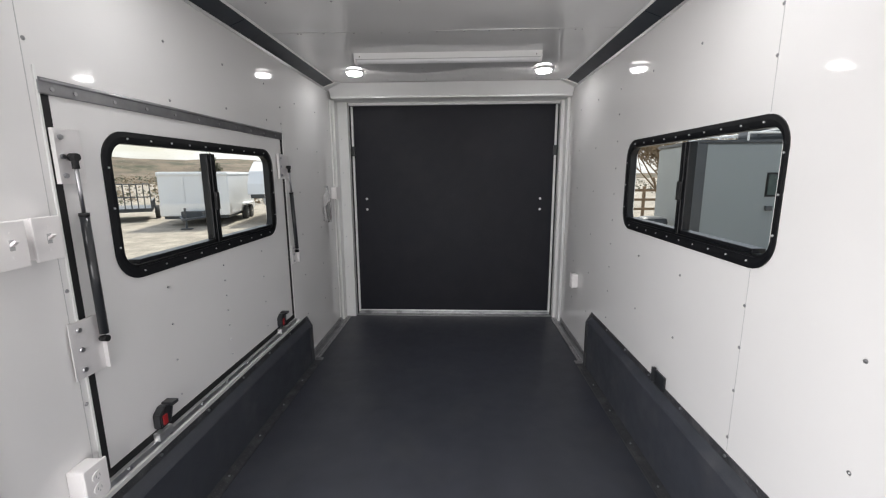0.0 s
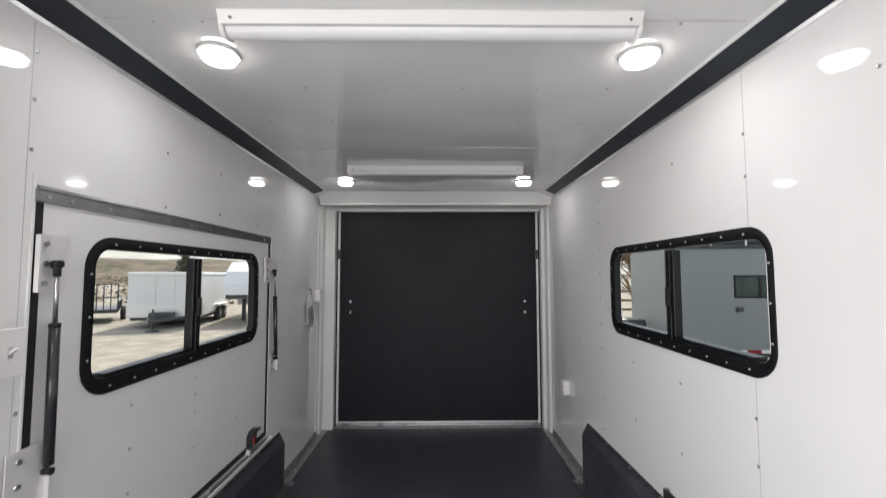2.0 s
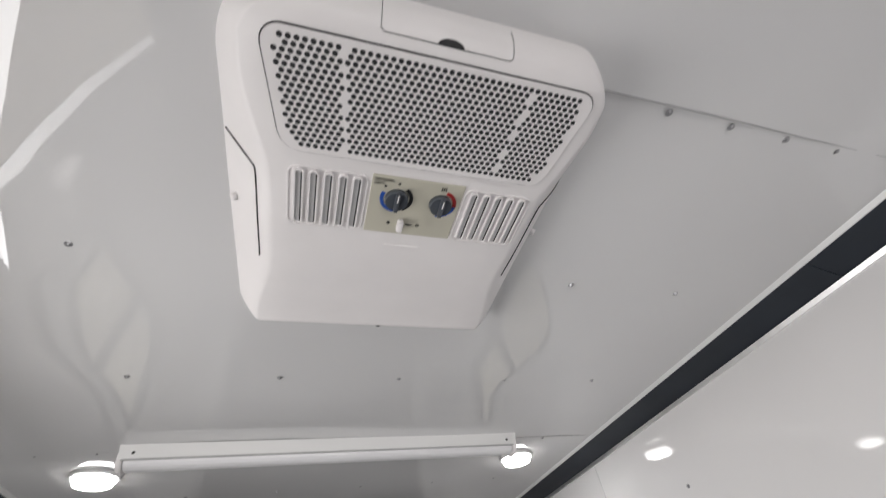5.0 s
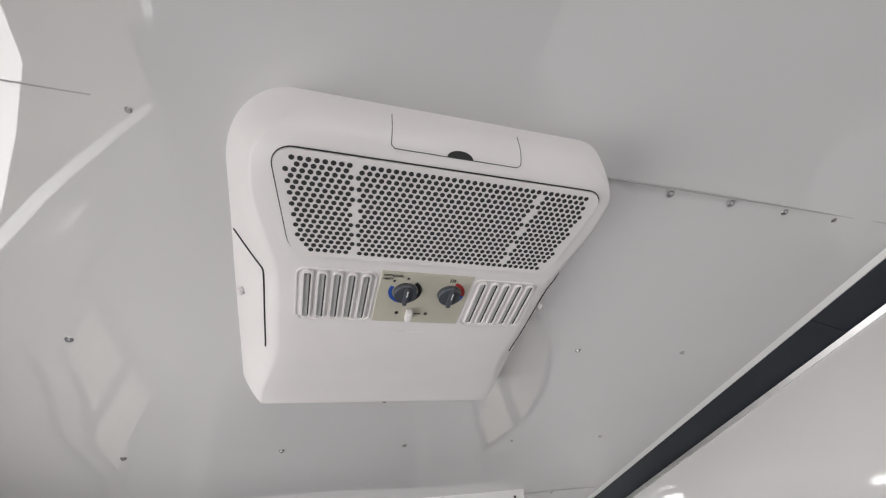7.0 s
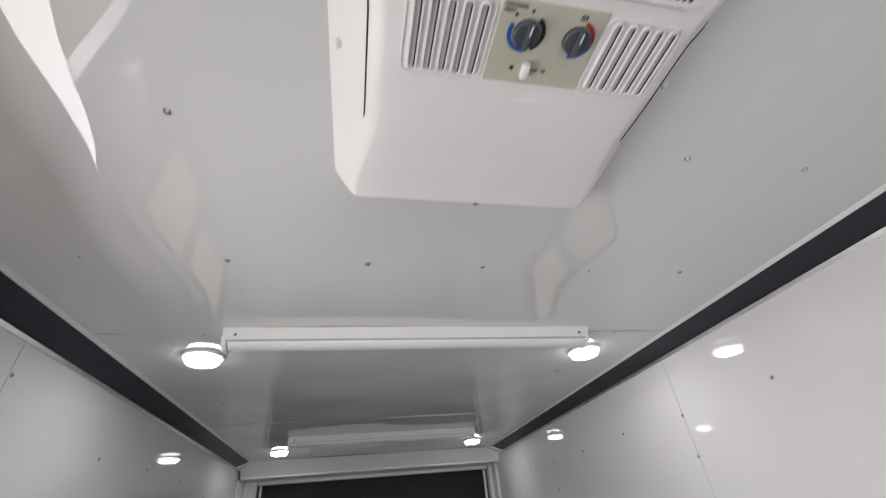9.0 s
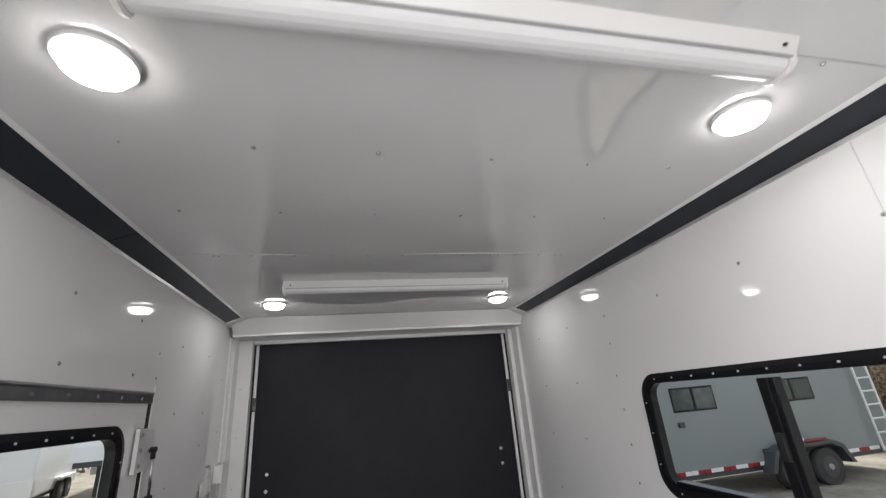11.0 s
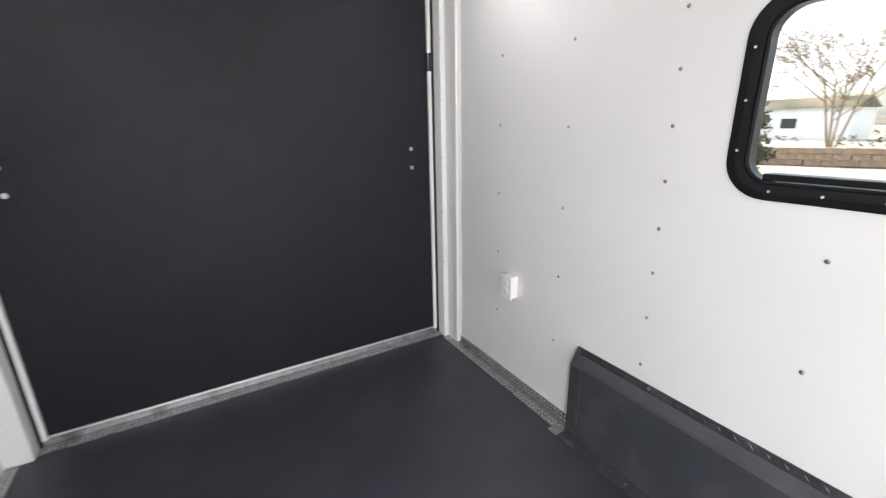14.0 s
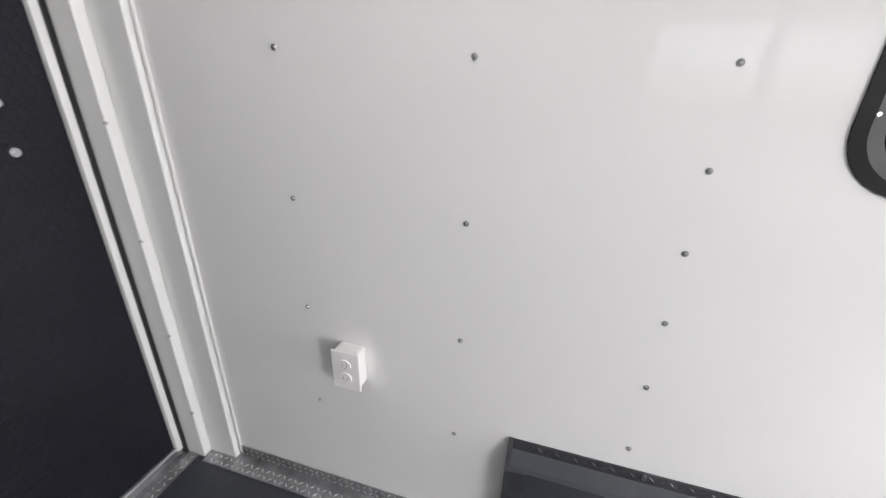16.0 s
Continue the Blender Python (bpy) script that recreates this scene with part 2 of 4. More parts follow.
def ring(name, outer, inner, x0, x1, m, parent=None, lip=0.0):
    """A closed band between two outlines of equal count in the yz plane; the inner edge may lean by lip."""
    bm = bmesh.new()
    xm = x1 - lip
    rows = []
    for pts, x in ((outer, x0), (outer, xm), (None, x1), (inner, xm), (inner, x0)):
        if pts is None:
            pts = [((a[0] + b[0]) / 2, (a[1] + b[1]) / 2) for a, b in zip(outer, inner)]
        rows.append([bm.verts.new((x, *p)) for p in pts])
    k = len(outer)
    for a, b in zip(rows, rows[1:] + rows[:1]):
        for i in range(k):
            bm.faces.new((a[i], a[(i + 1) % k], b[(i + 1) % k], b[i]))
    return finish(name, bm, m, parent)


def sheet(name, axis, a, b, u, v, holes, m, parent=None):
    """A slab with thickness a..b on an axis over the ranges u and v of the other two, with rectangular holes (u0, u1, v0, v1)."""
    us = sorted({*u, *[h[i] for h in holes for i in (0, 1) if u[0] < h[i] < u[1]]})
    vs = sorted({*v, *[h[i] for h in holes for i in (2, 3) if v[0] < h[i] < v[1]]})
    bm = bmesh.new()
    cache = {}

    def vert(i, j, t):
        if (i, j, t) not in cache:
            c = [us[i], vs[j]]
            c.insert(axis, t)
            cache[i, j, t] = bm.verts.new(c)
        return cache[i, j, t]

    def solid(i, j):
        if not (0 <= i < len(us) - 1 and 0 <= j < len(vs) - 1):
            return False
        cu, cv = (us[i] + us[i + 1]) / 2, (vs[j] + vs[j + 1]) / 2
        return not any(h[0] < cu < h[1] and h[2] < cv < h[3] for h in holes)
    for i in range(len(us) - 1):
        for j in range(len(vs) - 1):
            if not solid(i, j):
                continue
            q = [(i, j), (i + 1, j), (i + 1, j + 1), (i, j + 1)]
            for t in (a, b):
                bm.faces.new([vert(*p, t) for p in q])
            for k, (di, dj) in enumerate(((0, -1), (1, 0), (0, 1), (-1, 0))):
                if not solid(i + di, j + dj):
                    p, r = q[k], q[(k + 1) % 4]
                    bm.faces.new((vert(*p, a), vert(*r, a), vert(*r, b), vert(*p, b)))
    return finish(name, bm, m, parent)


def empty(name, at=(0, 0, 0)):
    e = new(name)
    e.location = at
    e.empty_display_size = 0.05
    return e


def adopt(parent, *obs):
    """Parents parts built in world places to an empty at its own place."""
    inv = Matrix.Translation(parent.location).inverted()
    for o in obs:
        o.parent = parent
        o.matrix_parent_inverse = inv
    return parent


# ---- the trailer shell ----
XL, XR, H, YB, YD = -1.037, 1.045, 2.135, -2.6, 4.35
DOORWAY = (0.33, 1.22, 0.02, 1.90)
HATCH = (1.518, 3.053, 0.415, 1.643)
LW = (1.684, 2.888, 1.026, 1.528)
RW = (1.658, 2.833, 1.074, 1.559)


def hole(w, d=0.03):
    return (w[0] + d, w[1] - d, w[2] + d, w[3] - d)


def st(ob, label, cat):
    return tagged(ob, label, cat, kind="structure")


floor = st(box("floor", (XL - 0.04, YB - 0.04, -0.06), (XR + 0.04, 4.47, 0), FLOORM), "black rubber-coated trailer floor with faint scuffs", "floor")
wl_ = st(sheet("wall_left", 0, XL - 0.045, XL, (YB, 4.40), (0, H), [DOORWAY, HATCH], WHITE), "glossy white panelled side wall with screws", "wall")
wr_ = st(sheet("wall_right", 0, XR, XR + 0.045, (YB, 4.40), (0, H), [hole(RW)], WHITE), "glossy white panelled side wall with screws", "wall")
# the opening is assumed and out of view, added to let fill light in
wb_ = st(sheet("wall_front", 1, YB - 0.045, YB, (XL - 0.045, XR + 0.045), (0, H), [(-0.9, 0.9, 0.06, 1.94)], WHITE), "glossy white end wall with an added, unseen opening for light", "wall")
bm = bmesh.new()
nx, ny = 24, 84
grid = [[bm.verts.new((XL - 0.045 + (XR - XL + 0.09) * i / nx, YB - 0.04 + (4.44 - YB + 0.04) * j / ny,
        H + 0.003 * math.sin(j * 1.1) * math.sin(i * 0.5) * (1 if 2 < i < nx - 2 else 0))) for i in range(nx + 1)] for j in range(ny + 1)]
for j in range(ny):
    for i in range(nx):
        bm.faces.new((grid[j][i], grid[j][i + 1], grid[j + 1][i + 1], grid[j + 1][i]))
add_box(bm, (XL - 0.045, YB - 0.04, H + 0.02), (XR + 0.045, 4.44, H + 0.06))
ceiling = st(finish("ceiling", bm, CEIL, smooth=True), "glossy white slightly wavy ceiling sheet with seams", "ceiling")

# panel seams: thin proud joints
for y in (0.340, 1.562, 2.762):
    s_ = st(box("trim_ceiling_seam", (-0.92, y - 0.0008, H - 0.0018), (0.92, y + 0.0008, H + 0.004), JOINT), "thin dull metal joint between ceiling sheets", "trim")
for x, y, spans in ((XR, 1.752, ((0.41, RW[2] - 0.004), (RW[3] + 0.004, 2.08))), (XL, 1.492, ((0.40, 2.08),))):
    sx = -1 if x > 0 else 1
    for za, zb in spans:
        st(box("trim_wall_seam", (min(x, x + sx * 0.0008), y - 0.0008, za), (max(x, x + sx * 0.0008), y + 0.0008, zb), JOINT), "fine joint between white wall panels", "trim")

# dark strips along the ceiling corners
for sx, x in ((1, XR), (-1, XL)):
    pts = [(x - sx * 0.096, H - 0.007), (x - sx * 0.002, H - 0.042), (x - sx * 0.002, H - 0.002), (x - sx * 0.096, H - 0.001)]
    st(prism("trim_ceiling_strip", pts, 1, YB, 3.93, NAVY), "charcoal metal cove strip along the ceiling corner", "trim")
    T1 = prism("trim_strip_lip", [(x, H - 0.052), (x - sx * 0.006, H - 0.052), (x - sx * 0.010, H - 0.041), (x, H - 0.038)], 1, YB, 3.95, ALU)
    st(T1, "bright metal lip below the charcoal strip", "trim")
    T2 = prism("trim_strip_edge", [(x - sx * 0.104, H + 0.002), (x - sx * 0.094, H + 0.002), (x - sx * 0.094, H - 0.010), (x - sx * 0.098, H - 0.010)], 1, YB, 3.93, TRIMW)
    st(T2, "white edge bead beside the charcoal strip", "trim")
    st(prism("trim_corner_cap", [(x - sx * 0.14, H - 0.002), (x - sx * 0.001, H - 0.05), (x - sx * 0.001, H - 0.002)], 1, 3.93, 4.06, TRIMW), "white angled corner cap beside the door header", "trim")
    for y in (2.52, 0.6):
        st(prism("trim_strip_joint", [(x - sx * 0.094, H - 0.010), (x - sx * 0.012, H - 0.041), (x - sx * 0.012, H - 0.035), (x - sx * 0.094, H - 0.004)], 1, y, y + 0.03, NAVY), "overlapping joint in the charcoal strip", "trim")

# ramp end: header, jambs, ramp door, sill
head = empty("header_beam", (0, 4.1, 2.03))
st(head, "white painted sloped steel header above the ramp door", "beam")
adopt(head,
      prism("face", [(3.985, H - 0.002), (4.075, 2.035), (4.085, 2.026), (4.20, 2.026), (4.20, H - 0.002)], 0, XL + 0.02, XR - 0.004, TRIMW),
      box("soffit", (XL, 4.20, 2.028), (XR, 4.42, H - 0.002), TRIMW),
      box("lower_channel", (-0.93, 4.31, 2.003), (1.0, 4.34, 2.028), TRIMW, bevel=0.003),
      box("gap_shadow_seal", (-0.95, 4.33, 2.006), (1.01, 4.36, 2.026), RUBBER),
      box("lip", (XL + 0.02, 4.068, 2.026), (XR - 0.004, 4.074, 2.040), TRIMW))
for sx, x, xd in ((1, XR, 0.987), (-1, XL, -0.920)):
    j = empty("door_jamb", (x, 4.3, 0))
    st(j, "white painted steel door post with grooves and screws", "door frame")
    lo, hi = sorted((x - sx * 0.002, xd + sx * 0.008))
    adopt(j, box("post", (lo, 4.26, 0), (hi, 4.40, 2.026), TRIMW, bevel=0.004),
          box("channel", (min(x - sx * 0.022, x - sx * 0.001), 4.155, 0), (max(x - sx * 0.022, x - sx * 0.001), 4.258, 2.026), TRIMW, bevel=0.004),
          box("edge_strip", (min(x - sx * 0.007, x - sx * 0.001), 4.141, 0.02), (max(x - sx * 0.007, x - sx * 0.001), 4.150, 2.026), TRIMW, bevel=0.002),
          box("seal", (min(xd - sx * 0.003, xd + sx * 0.0075), 4.328, 0.0), (max(xd - sx * 0.003, xd + sx * 0.0075), 4.351, 2.02), RUBBER),
          box("door_edge_trim", (min(xd - sx * 0.022, xd - sx * 0.003), 4.335, 0.03), (max(xd - sx * 0.022, xd - sx * 0.003), 4.352, 2.0), TRIMW, bevel=0.002))
    bm = bmesh.new()
    for z in np.arange(0.2, 2.0, 0.3):
        add_cyl(bm, (x - sx * 0.05, 4.262, z), (x - sx * 0.05, 4.256, z), 0.004, seg=8)
    adopt(j, finish("screw_heads", bm, STEEL))
    adopt(j, box("latch", (min(xd - sx * 0.03, xd), 4.325, 1.55), (max(xd - sx * 0.03, xd), 4.36, 1.64), STRUTM, bevel=0.006))
ramp = empty("ramp_door", (0, 4.36, 0))
st(ramp, "closed black honeycomb-textured ramp door", "door")
adopt(ramp, box("panel", (-0.95, 4.352, 0.02), (1.02, 4.41, 2.03), RAMP))
for x in (-0.798, 0.854):
    for z in (1.05, 1.151):
        adopt(ramp, cyl("bolt_washer", (x, 4.353, z), (x, 4.346, z), 0.012, STEEL, seg=16, r2=0.010),
              cyl("bolt", (x, 4.347, z), (x, 4.342, z), 0.005, STEEL, seg=8))
sill = empty("trim_sill", (0, 4.3, 0))
st(sill, "tread-plate aluminium sill at the foot of the ramp door", "sill")
adopt(sill, prism("angle", [(4.285, 0.001), (4.285, 0.006), (4.343, 0.008), (4.346, 0.045), (4.351, 0.045), (4.351, 0.001)], 0, XL + 0.02, XR - 0.02, TREAD),
      box("bright_edge", (XL + 0.03, 4.338, 0.036), (XR - 0.03, 4.3445, 0.046), ALU, bevel=0.002))


def tread_bars(name, cells, m):
    """Small raised lozenges: (centre, long direction, width direction, normal)."""
    bm = bmesh.new()
    for c, u, v, n_ in cells:
        c, u, v, n_ = Vector(c), Vector(u), Vector(v), Vector(n_)
        q = [bm.verts.new(c + u * 0.011), bm.verts.new(c + v * 0.0028), bm.verts.new(c - u * 0.011), bm.verts.new(c - v * 0.0028)]
        t = bm.verts.new(c + n_ * 0.0018)
        for i in range(4):
            bm.faces.new((q[i], q[(i + 1) % 4], t))
    return tagged(finish(name, bm, m), kind="stuff")


def strip_cells(o, du, dv, nu, nv, n_, step=0.021):
    du, dv, o = Vector(du), Vector(dv), Vector(o)
    out = []
    for i in range(nu):
        for j in range(nv):
            s = 1 if (i + j) % 2 else -1
            out.append((o + du * (i * step) + dv * (j * step), (du + dv * s).normalized(), (du - dv * s).normalized(), n_))
    return out


adopt(sill, tread_bars("tread", strip_cells((XL + 0.04, 4.297, 0.0065), (1, 0, 0), (0, 1, 0), 95, 3, (0, 0, 1)), ALU))

# wall-foot tread angles, wheel boxes
WB0, WB1 = 0.75, 3.262
for sx, x, top in ((1, XR, 0.402), (-1, XL, 0.354)):
    ang = empty("trim_floor_angle", (x, 3.7, 0))
    st(ang, "scuffed tread-plate angle along the foot of the wall", "trim")
    adopt(ang, prism("angle", [(x - sx * 0.066, 0.001), (x - sx * 0.066, 0.005), (x - sx * 0.004, 0.006), (x - sx * 0.004, 0.048), (x - sx * 0.0005, 0.048), (x - sx * 0.0005, 0.001)], 1, WB1 + 0.002, 4.255, TREAD),
          tread_bars("tread", strip_cells((x - sx * 0.055, WB1 + 0.02, 0.0055), (0, 1, 0), (sx, 0, 0), 46, 2, (0, 0, 1)) +
                     strip_cells((x - sx * 0.004, WB1 + 0.02, 0.016), (0, 1, 0), (0, 0, 1), 46, 2, (-sx, 0, 0)), ALU))
    bm = bmesh.new()
    for y in (3.45, 3.85, 4.2):
        add_cyl(bm, (x - sx * 0.004, y, 0.03), (x - sx * 0.009, y, 0.03), 0.005, seg=8)
        add_cyl(bm, (x - sx * 0.04, y + 0.05, 0.006), (x - sx * 0.04, y + 0.05, 0.010), 0.005, seg=8)
    adopt(ang, finish("screw_heads", bm, STEEL))
    wbx = empty("wheel_box", (x, 2, 0))
    tagged(wbx, "charcoal tread-plate wheel box along the wall foot", "wheel box", kind="structure")
    xf = x - sx * 0.038
    adopt(wbx, prism("cover", [(x, 0.001), (x, top - 0.028), (xf + sx * 0.006, top - 0.058), (xf, top - 0.068), (xf, 0.001)], 1, WB0, WB1 - 0.012, BOXM),
          box("flange", (min(x - sx * 0.004, x), WB0, 0.05), (max(x - sx * 0.004, x), WB1, top), TREADD, bevel=0.001),
          prism("end_angle", [(x - sx * 0.044, 0.006), (x - sx * 0.0, 0.006), (x, top), (x - sx * 0.006, top), (x - sx * 0.044, top - 0.07)], 1, WB1 - 0.012, WB1, TREADD),
          prism("floor_strip", [(x - sx * 0.092, 0.001), (x - sx * 0.092, 0.006), (xf, 0.008), (xf - sx * 0.0, 0.001)], 1, WB0, WB1 + 0.02, TREADD),
          box("end_flange", (min(xf - sx * 0.004, xf), WB1 - 0.052, 0.008), (max(xf - sx * 0.004, xf), WB1 - 0.001, top - 0.068), TREADD, bevel=0.001),
          box("strip_end", (min(x - sx * 0.094, x - sx * 0.04), WB1 + 0.002, 0.0012), (max(x - sx * 0.094, x - sx * 0.04), WB1 + 0.05, 0.0085), TREAD, bevel=0.001),
          tread_bars("tread", strip_cells((x - sx * 0.082, WB0 + 0.02, 0.0075), (0, 1, 0), (sx, 0, 0), 117, 2, (0, 0, 1)) +
                     strip_cells((x - sx * 0.0045, WB0 + 0.02, top - 0.015), (0, 1, 0), (0, 0, 1), 117, 1, (-sx, 0, 0)), TREADD))
    bm = bmesh.new()
    for y in np.arange(WB0 + 0.1, WB1 - 0.1, 0.3):
        add_cyl(bm, (x - sx * 0.003, y, top - 0.012), (x - sx * 0.009, y, top - 0.012), 0.006, seg=8)
        add_cyl(bm, (x - sx * 0.066, y, 0.006), (x - sx * 0.066, y, 0.011), 0.005, seg=8)
    adopt(wbx, finish("screw_heads", bm, STEEL))
clip = tagged(empty("latch_clip", (XR, 2.23, 0.43)), "small black metal clip on the wheel box edge", "clip")
adopt(clip, box("plate", (XR - 0.012, 2.19, 0.385), (XR - 0.003, 2.28, 0.455), STRUTM, bevel=0.002), box("tab", (XR - 0.03, 2.265, 0.40), (XR - 0.012, 2.28, 0.47), STRUTM, bevel=0.002))

# ---- windows and hatch ----


def slider_window(name, w, xin, sx, split, label, near=0.036, kind="structure"):
    """A sliding window in the yz plane; sx points into the room."""
    y0, y1, z0, z1 = w
    e = empty(name, (xin, (y0 + y1) / 2, z0))
    tagged(e, label, "window", kind=kind)
    o, i1 = rrect(y0, y1, z0, z1, 0.10), rrect(y0 + near, y1 - 0.040, z0 + 0.038, z1 - 0.036, 0.066)
    i2 = rrect(y0 + near + 0.003, y1 - 0.050, z0 + 0.046, z1 - 0.040, 0.060)
    adopt(e, ring("frame", o, i1, xin, xin + sx * 0.006, BLACK, lip=sx * 0.002),
          ring("inner_frame", rrect(y0 + near - 0.002, y1 - 0.038, z0 + 0.036, z1 - 0.034, 0.068), i2, xin - sx * 0.034, xin + sx * 0.002, BLACK, lip=sx * 0.002),
          box("mullion", (min(xin - sx * 0.03, xin + sx * 0.006), split - 0.030, z0 + 0.05), (max(xin - sx * 0.03, xin + sx * 0.006), split + 0.030, z1 - 0.05), BLACK, bevel=0.004),
          box("slide_rail", (min(xin - sx * 0.025, xin + sx * 0.012), split - 0.012, z0 + 0.05), (max(xin - sx * 0.025, xin + sx * 0.012), split + 0.006, z1 - 0.05), BLACK, bevel=0.003),
          box("catch", (min(xin, xin + sx * 0.022), split - 0.012, (z0 + z1) / 2 - 0.05), (max(xin, xin + sx * 0.022), split + 0.012, (z0 + z1) / 2 + 0.03), RUBBER, bevel=0.004),
          box("track", (min(xin - sx * 0.04, xin + sx * 0.006), y0 + 0.09, z0 + 0.05), (max(xin - sx * 0.04, xin + sx * 0.006), y1 - 0.09, z0 + 0.066), BLACK, bevel=0.003))
    for k, (a, b) in enumerate(((y0 + near - 0.008, split), (split, y1 - 0.034))):
        p = box("pane", (xin - sx * (0.004 + 0.010 * k) - 0.002, a, z0 + 0.03), (xin - sx * (0.004 + 0.010 * k) + 0.002, b, z1 - 0.03), PANE)
        p.visible_shadow = False
        adopt(e, p)
    bm = bmesh.new()
    for y in np.linspace(y0 + 0.11, y1 - 0.11, 10):
        for z in (z0 + 0.023, z1 - 0.023):
            add_cyl(bm, (xin + sx * 0.003, y, z), (xin + sx * 0.0085, y, z), 0.0034, seg=8)
    for z in np.linspace(z0 + 0.12, z1 - 0.12, 3):
        for y in (y0 + near / 2, y1 - 0.022):
            add_cyl(bm, (xin + sx * 0.003, y, z), (xin + sx * 0.0085, y, z), 0.0034, seg=8)
    adopt(e, finish("screw_heads", bm, BRIGHT))
    return e


slider_window("window_1", RW, XR, -1, 2.214, "black-framed two-pane sliding window with screwed rim", near=0.022)

hy0, hy1, hz0, hz1 = HATCH
hatch = empty("door_1", (XL, (hy0 + hy1) / 2, hz0))
st(hatch, "closed white top-hinged side hatch with a window", "hatch door")
adopt(hatch, sheet("panel", 0, XL - 0.045, XL - 0.001, (hy0 + 0.026, hy1 - 0.026), (hz0 + 0.03, hz1 - 0.02), [hole(LW)], WHITE),
      box("hinge_strip", (XL - 0.002, hy0 - 0.005, hz1 - 0.042), (XL + 0.007, hy1 - 0.005, hz1 - 0.006), HINGE, bevel=0.002),
      cyl("hinge_barrel", (XL + 0.006, hy0, hz1 - 0.004), (XL + 0.006, hy1 - 0.01, hz1 - 0.004), 0.006, HINGE, seg=10),
      box("seal", (XL - 0.03, hy0, hz0), (XL + 0.001, hy0 + 0.026, hz1), RUBBER),
      box("seal", (XL - 0.03, hy1 - 0.026, hz0), (XL + 0.001, hy1, hz1), RUBBER),
      box("bottom_seal", (XL - 0.03, hy0 + 0.026, hz0), (XL + 0.001, hy1 - 0.026, hz0 + 0.03), RUBBER),
      box("drip_gap", (XL - 0.02, hy0 + 0.03, hz1 - 0.02), (XL - 0.004, hy1 - 0.03, hz1), RUBBER))
bm = bmesh.new()
for y in (1.55, 1.62, 1.76, 1.90, 2.05, 2.2, 2.35, 2.5, 2.65, 2.8, 2.95):
    add_cyl(bm, (XL + 0.006, y, hz1 - 0.026), (XL + 0.0105, y, hz1 - 0.026), 0.006, seg=10)
for y, n_, dz in ((1.903, 4, 0.15), (2.285, 7, 0.0755), (2.67, 4, 0.15)):
    for k in range(n_):
        add_cyl(bm, (XL - 0.002, y, 0.505 + k * dz), (XL + 0.004, y, 0.505 + k * dz), 0.005, 0.003, seg=8)
adopt(hatch, finish("screw_heads", bm, STEEL))
slider_window("window_2", LW, XL, 1, 2.264, "black-framed two-pane sliding window in the hatch")
hs = empty("trim_hatch_sill", (XL, 2.2, 0.4))
st(hs, "aluminium and white sill ledge under the side hatch", "sill")
adopt(hs, prism("ledge", [(XL, 0.357), (XL + 0.010, 0.361), (XL + 0.016, 0.383), (XL, 0.389)], 1, 1.46, 3.12, TRIMW),
      prism("channel", [(XL, 0.390), (XL + 0.012, 0.390), (XL + 0.014, 0.413), (XL, 0.417)], 1, hy0, hy1, ALU))
bm = bmesh.new()
for y in np.arange(1.6, 3.0, 0.2):
    add_cyl(bm, (XL + 0.012, y, 0.402), (XL + 0.018, y, 0.402), 0.006, seg=8)
adopt(hs, finish("screw_heads", bm, STEEL))
for y in (hy0 - 0.004, hy1 + 0.005):
    st(box("trim_hatch_edge", (XL, y - 0.004, 0.390), (XL + 0.005, y + 0.004, hz1 + 0.03), TRIMW, bevel=0.0015), "white edge trim beside the hatch opening", "trim")


def strut(yt, zt, yb, zb, upper, lower):
    e = empty("gas_strut", (XL, yb, zb))
    tagged(e, "black gas strut on aluminium brackets beside the hatch", "gas strut", group="hatch struts")
    xs = XL + 0.030
    top, bot = Vector((xs, yt, zt)), Vector((xs, yb, zb))
    mid = top.lerp(bot, 0.30)
    adopt(e, cyl("rod", top, mid, 0.0055, STEEL, seg=12), cyl("cylinder", mid, bot.lerp(top, 0.03), 0.0125, STRUTM, seg=18),
          cyl("collar", mid - (mid - bot) * 0.012, mid + (top - mid) * 0.03, 0.0135, RUBBER, seg=18),
          cyl("ball_end", top + Vector((-0.012, 0, 0.0)), top + Vector((0.010, 0, 0)), 0.011, RUBBER, seg=14),
          cyl("ball_end", bot + Vector((-0.012, 0, 0)), bot + Vector((0.010, 0, 0)), 0.010, RUBBER, seg=14),
          cyl("socket", top, top.lerp(mid, 0.2), 0.009, RUBBER, seg=12),
          cyl("stud", (XL, yt, zt), (xs, yt, zt), 0.005, STEEL, seg=8), cyl("stud", (XL, yb, zb), (xs, yb, zb), 0.005, STEEL, seg=8))
    for (a, b, c, d), lift in ((upper, 0.012), (lower, 0.014)):
        adopt(e, box("bracket", (XL + 0.0065, a, c), (XL + 0.0105, b, d), PLATE, bevel=0.001))
        ym = a if lift == 0.012 else b
        adopt(e, box("bracket_fold", (XL + 0.010, ym - 0.002, c), (XL + 0.010 + lift, ym + 0.002, d), PLATE))
        for k in (0.15, 0.5, 0.85):
            yy = a + (b - a) * 0.28
            adopt(e, cyl("bolt", (XL + 0.0, yy, c + (d - c) * k), (XL + 0.0165, yy, c + (d - c) * k), 0.0075, STEEL, seg=6))
    return e


strut(1.562, 1.435, 1.568, 0.885, (1.521, 1.611, 1.36, 1.513), (1.476, 1.58, 0.785, 0.962))
strut(3.062, 1.43, 3.105, 0.875, (2.945, 3.10, 1.358, 1.51), (3.065, 3.155, 0.79, 0.915))


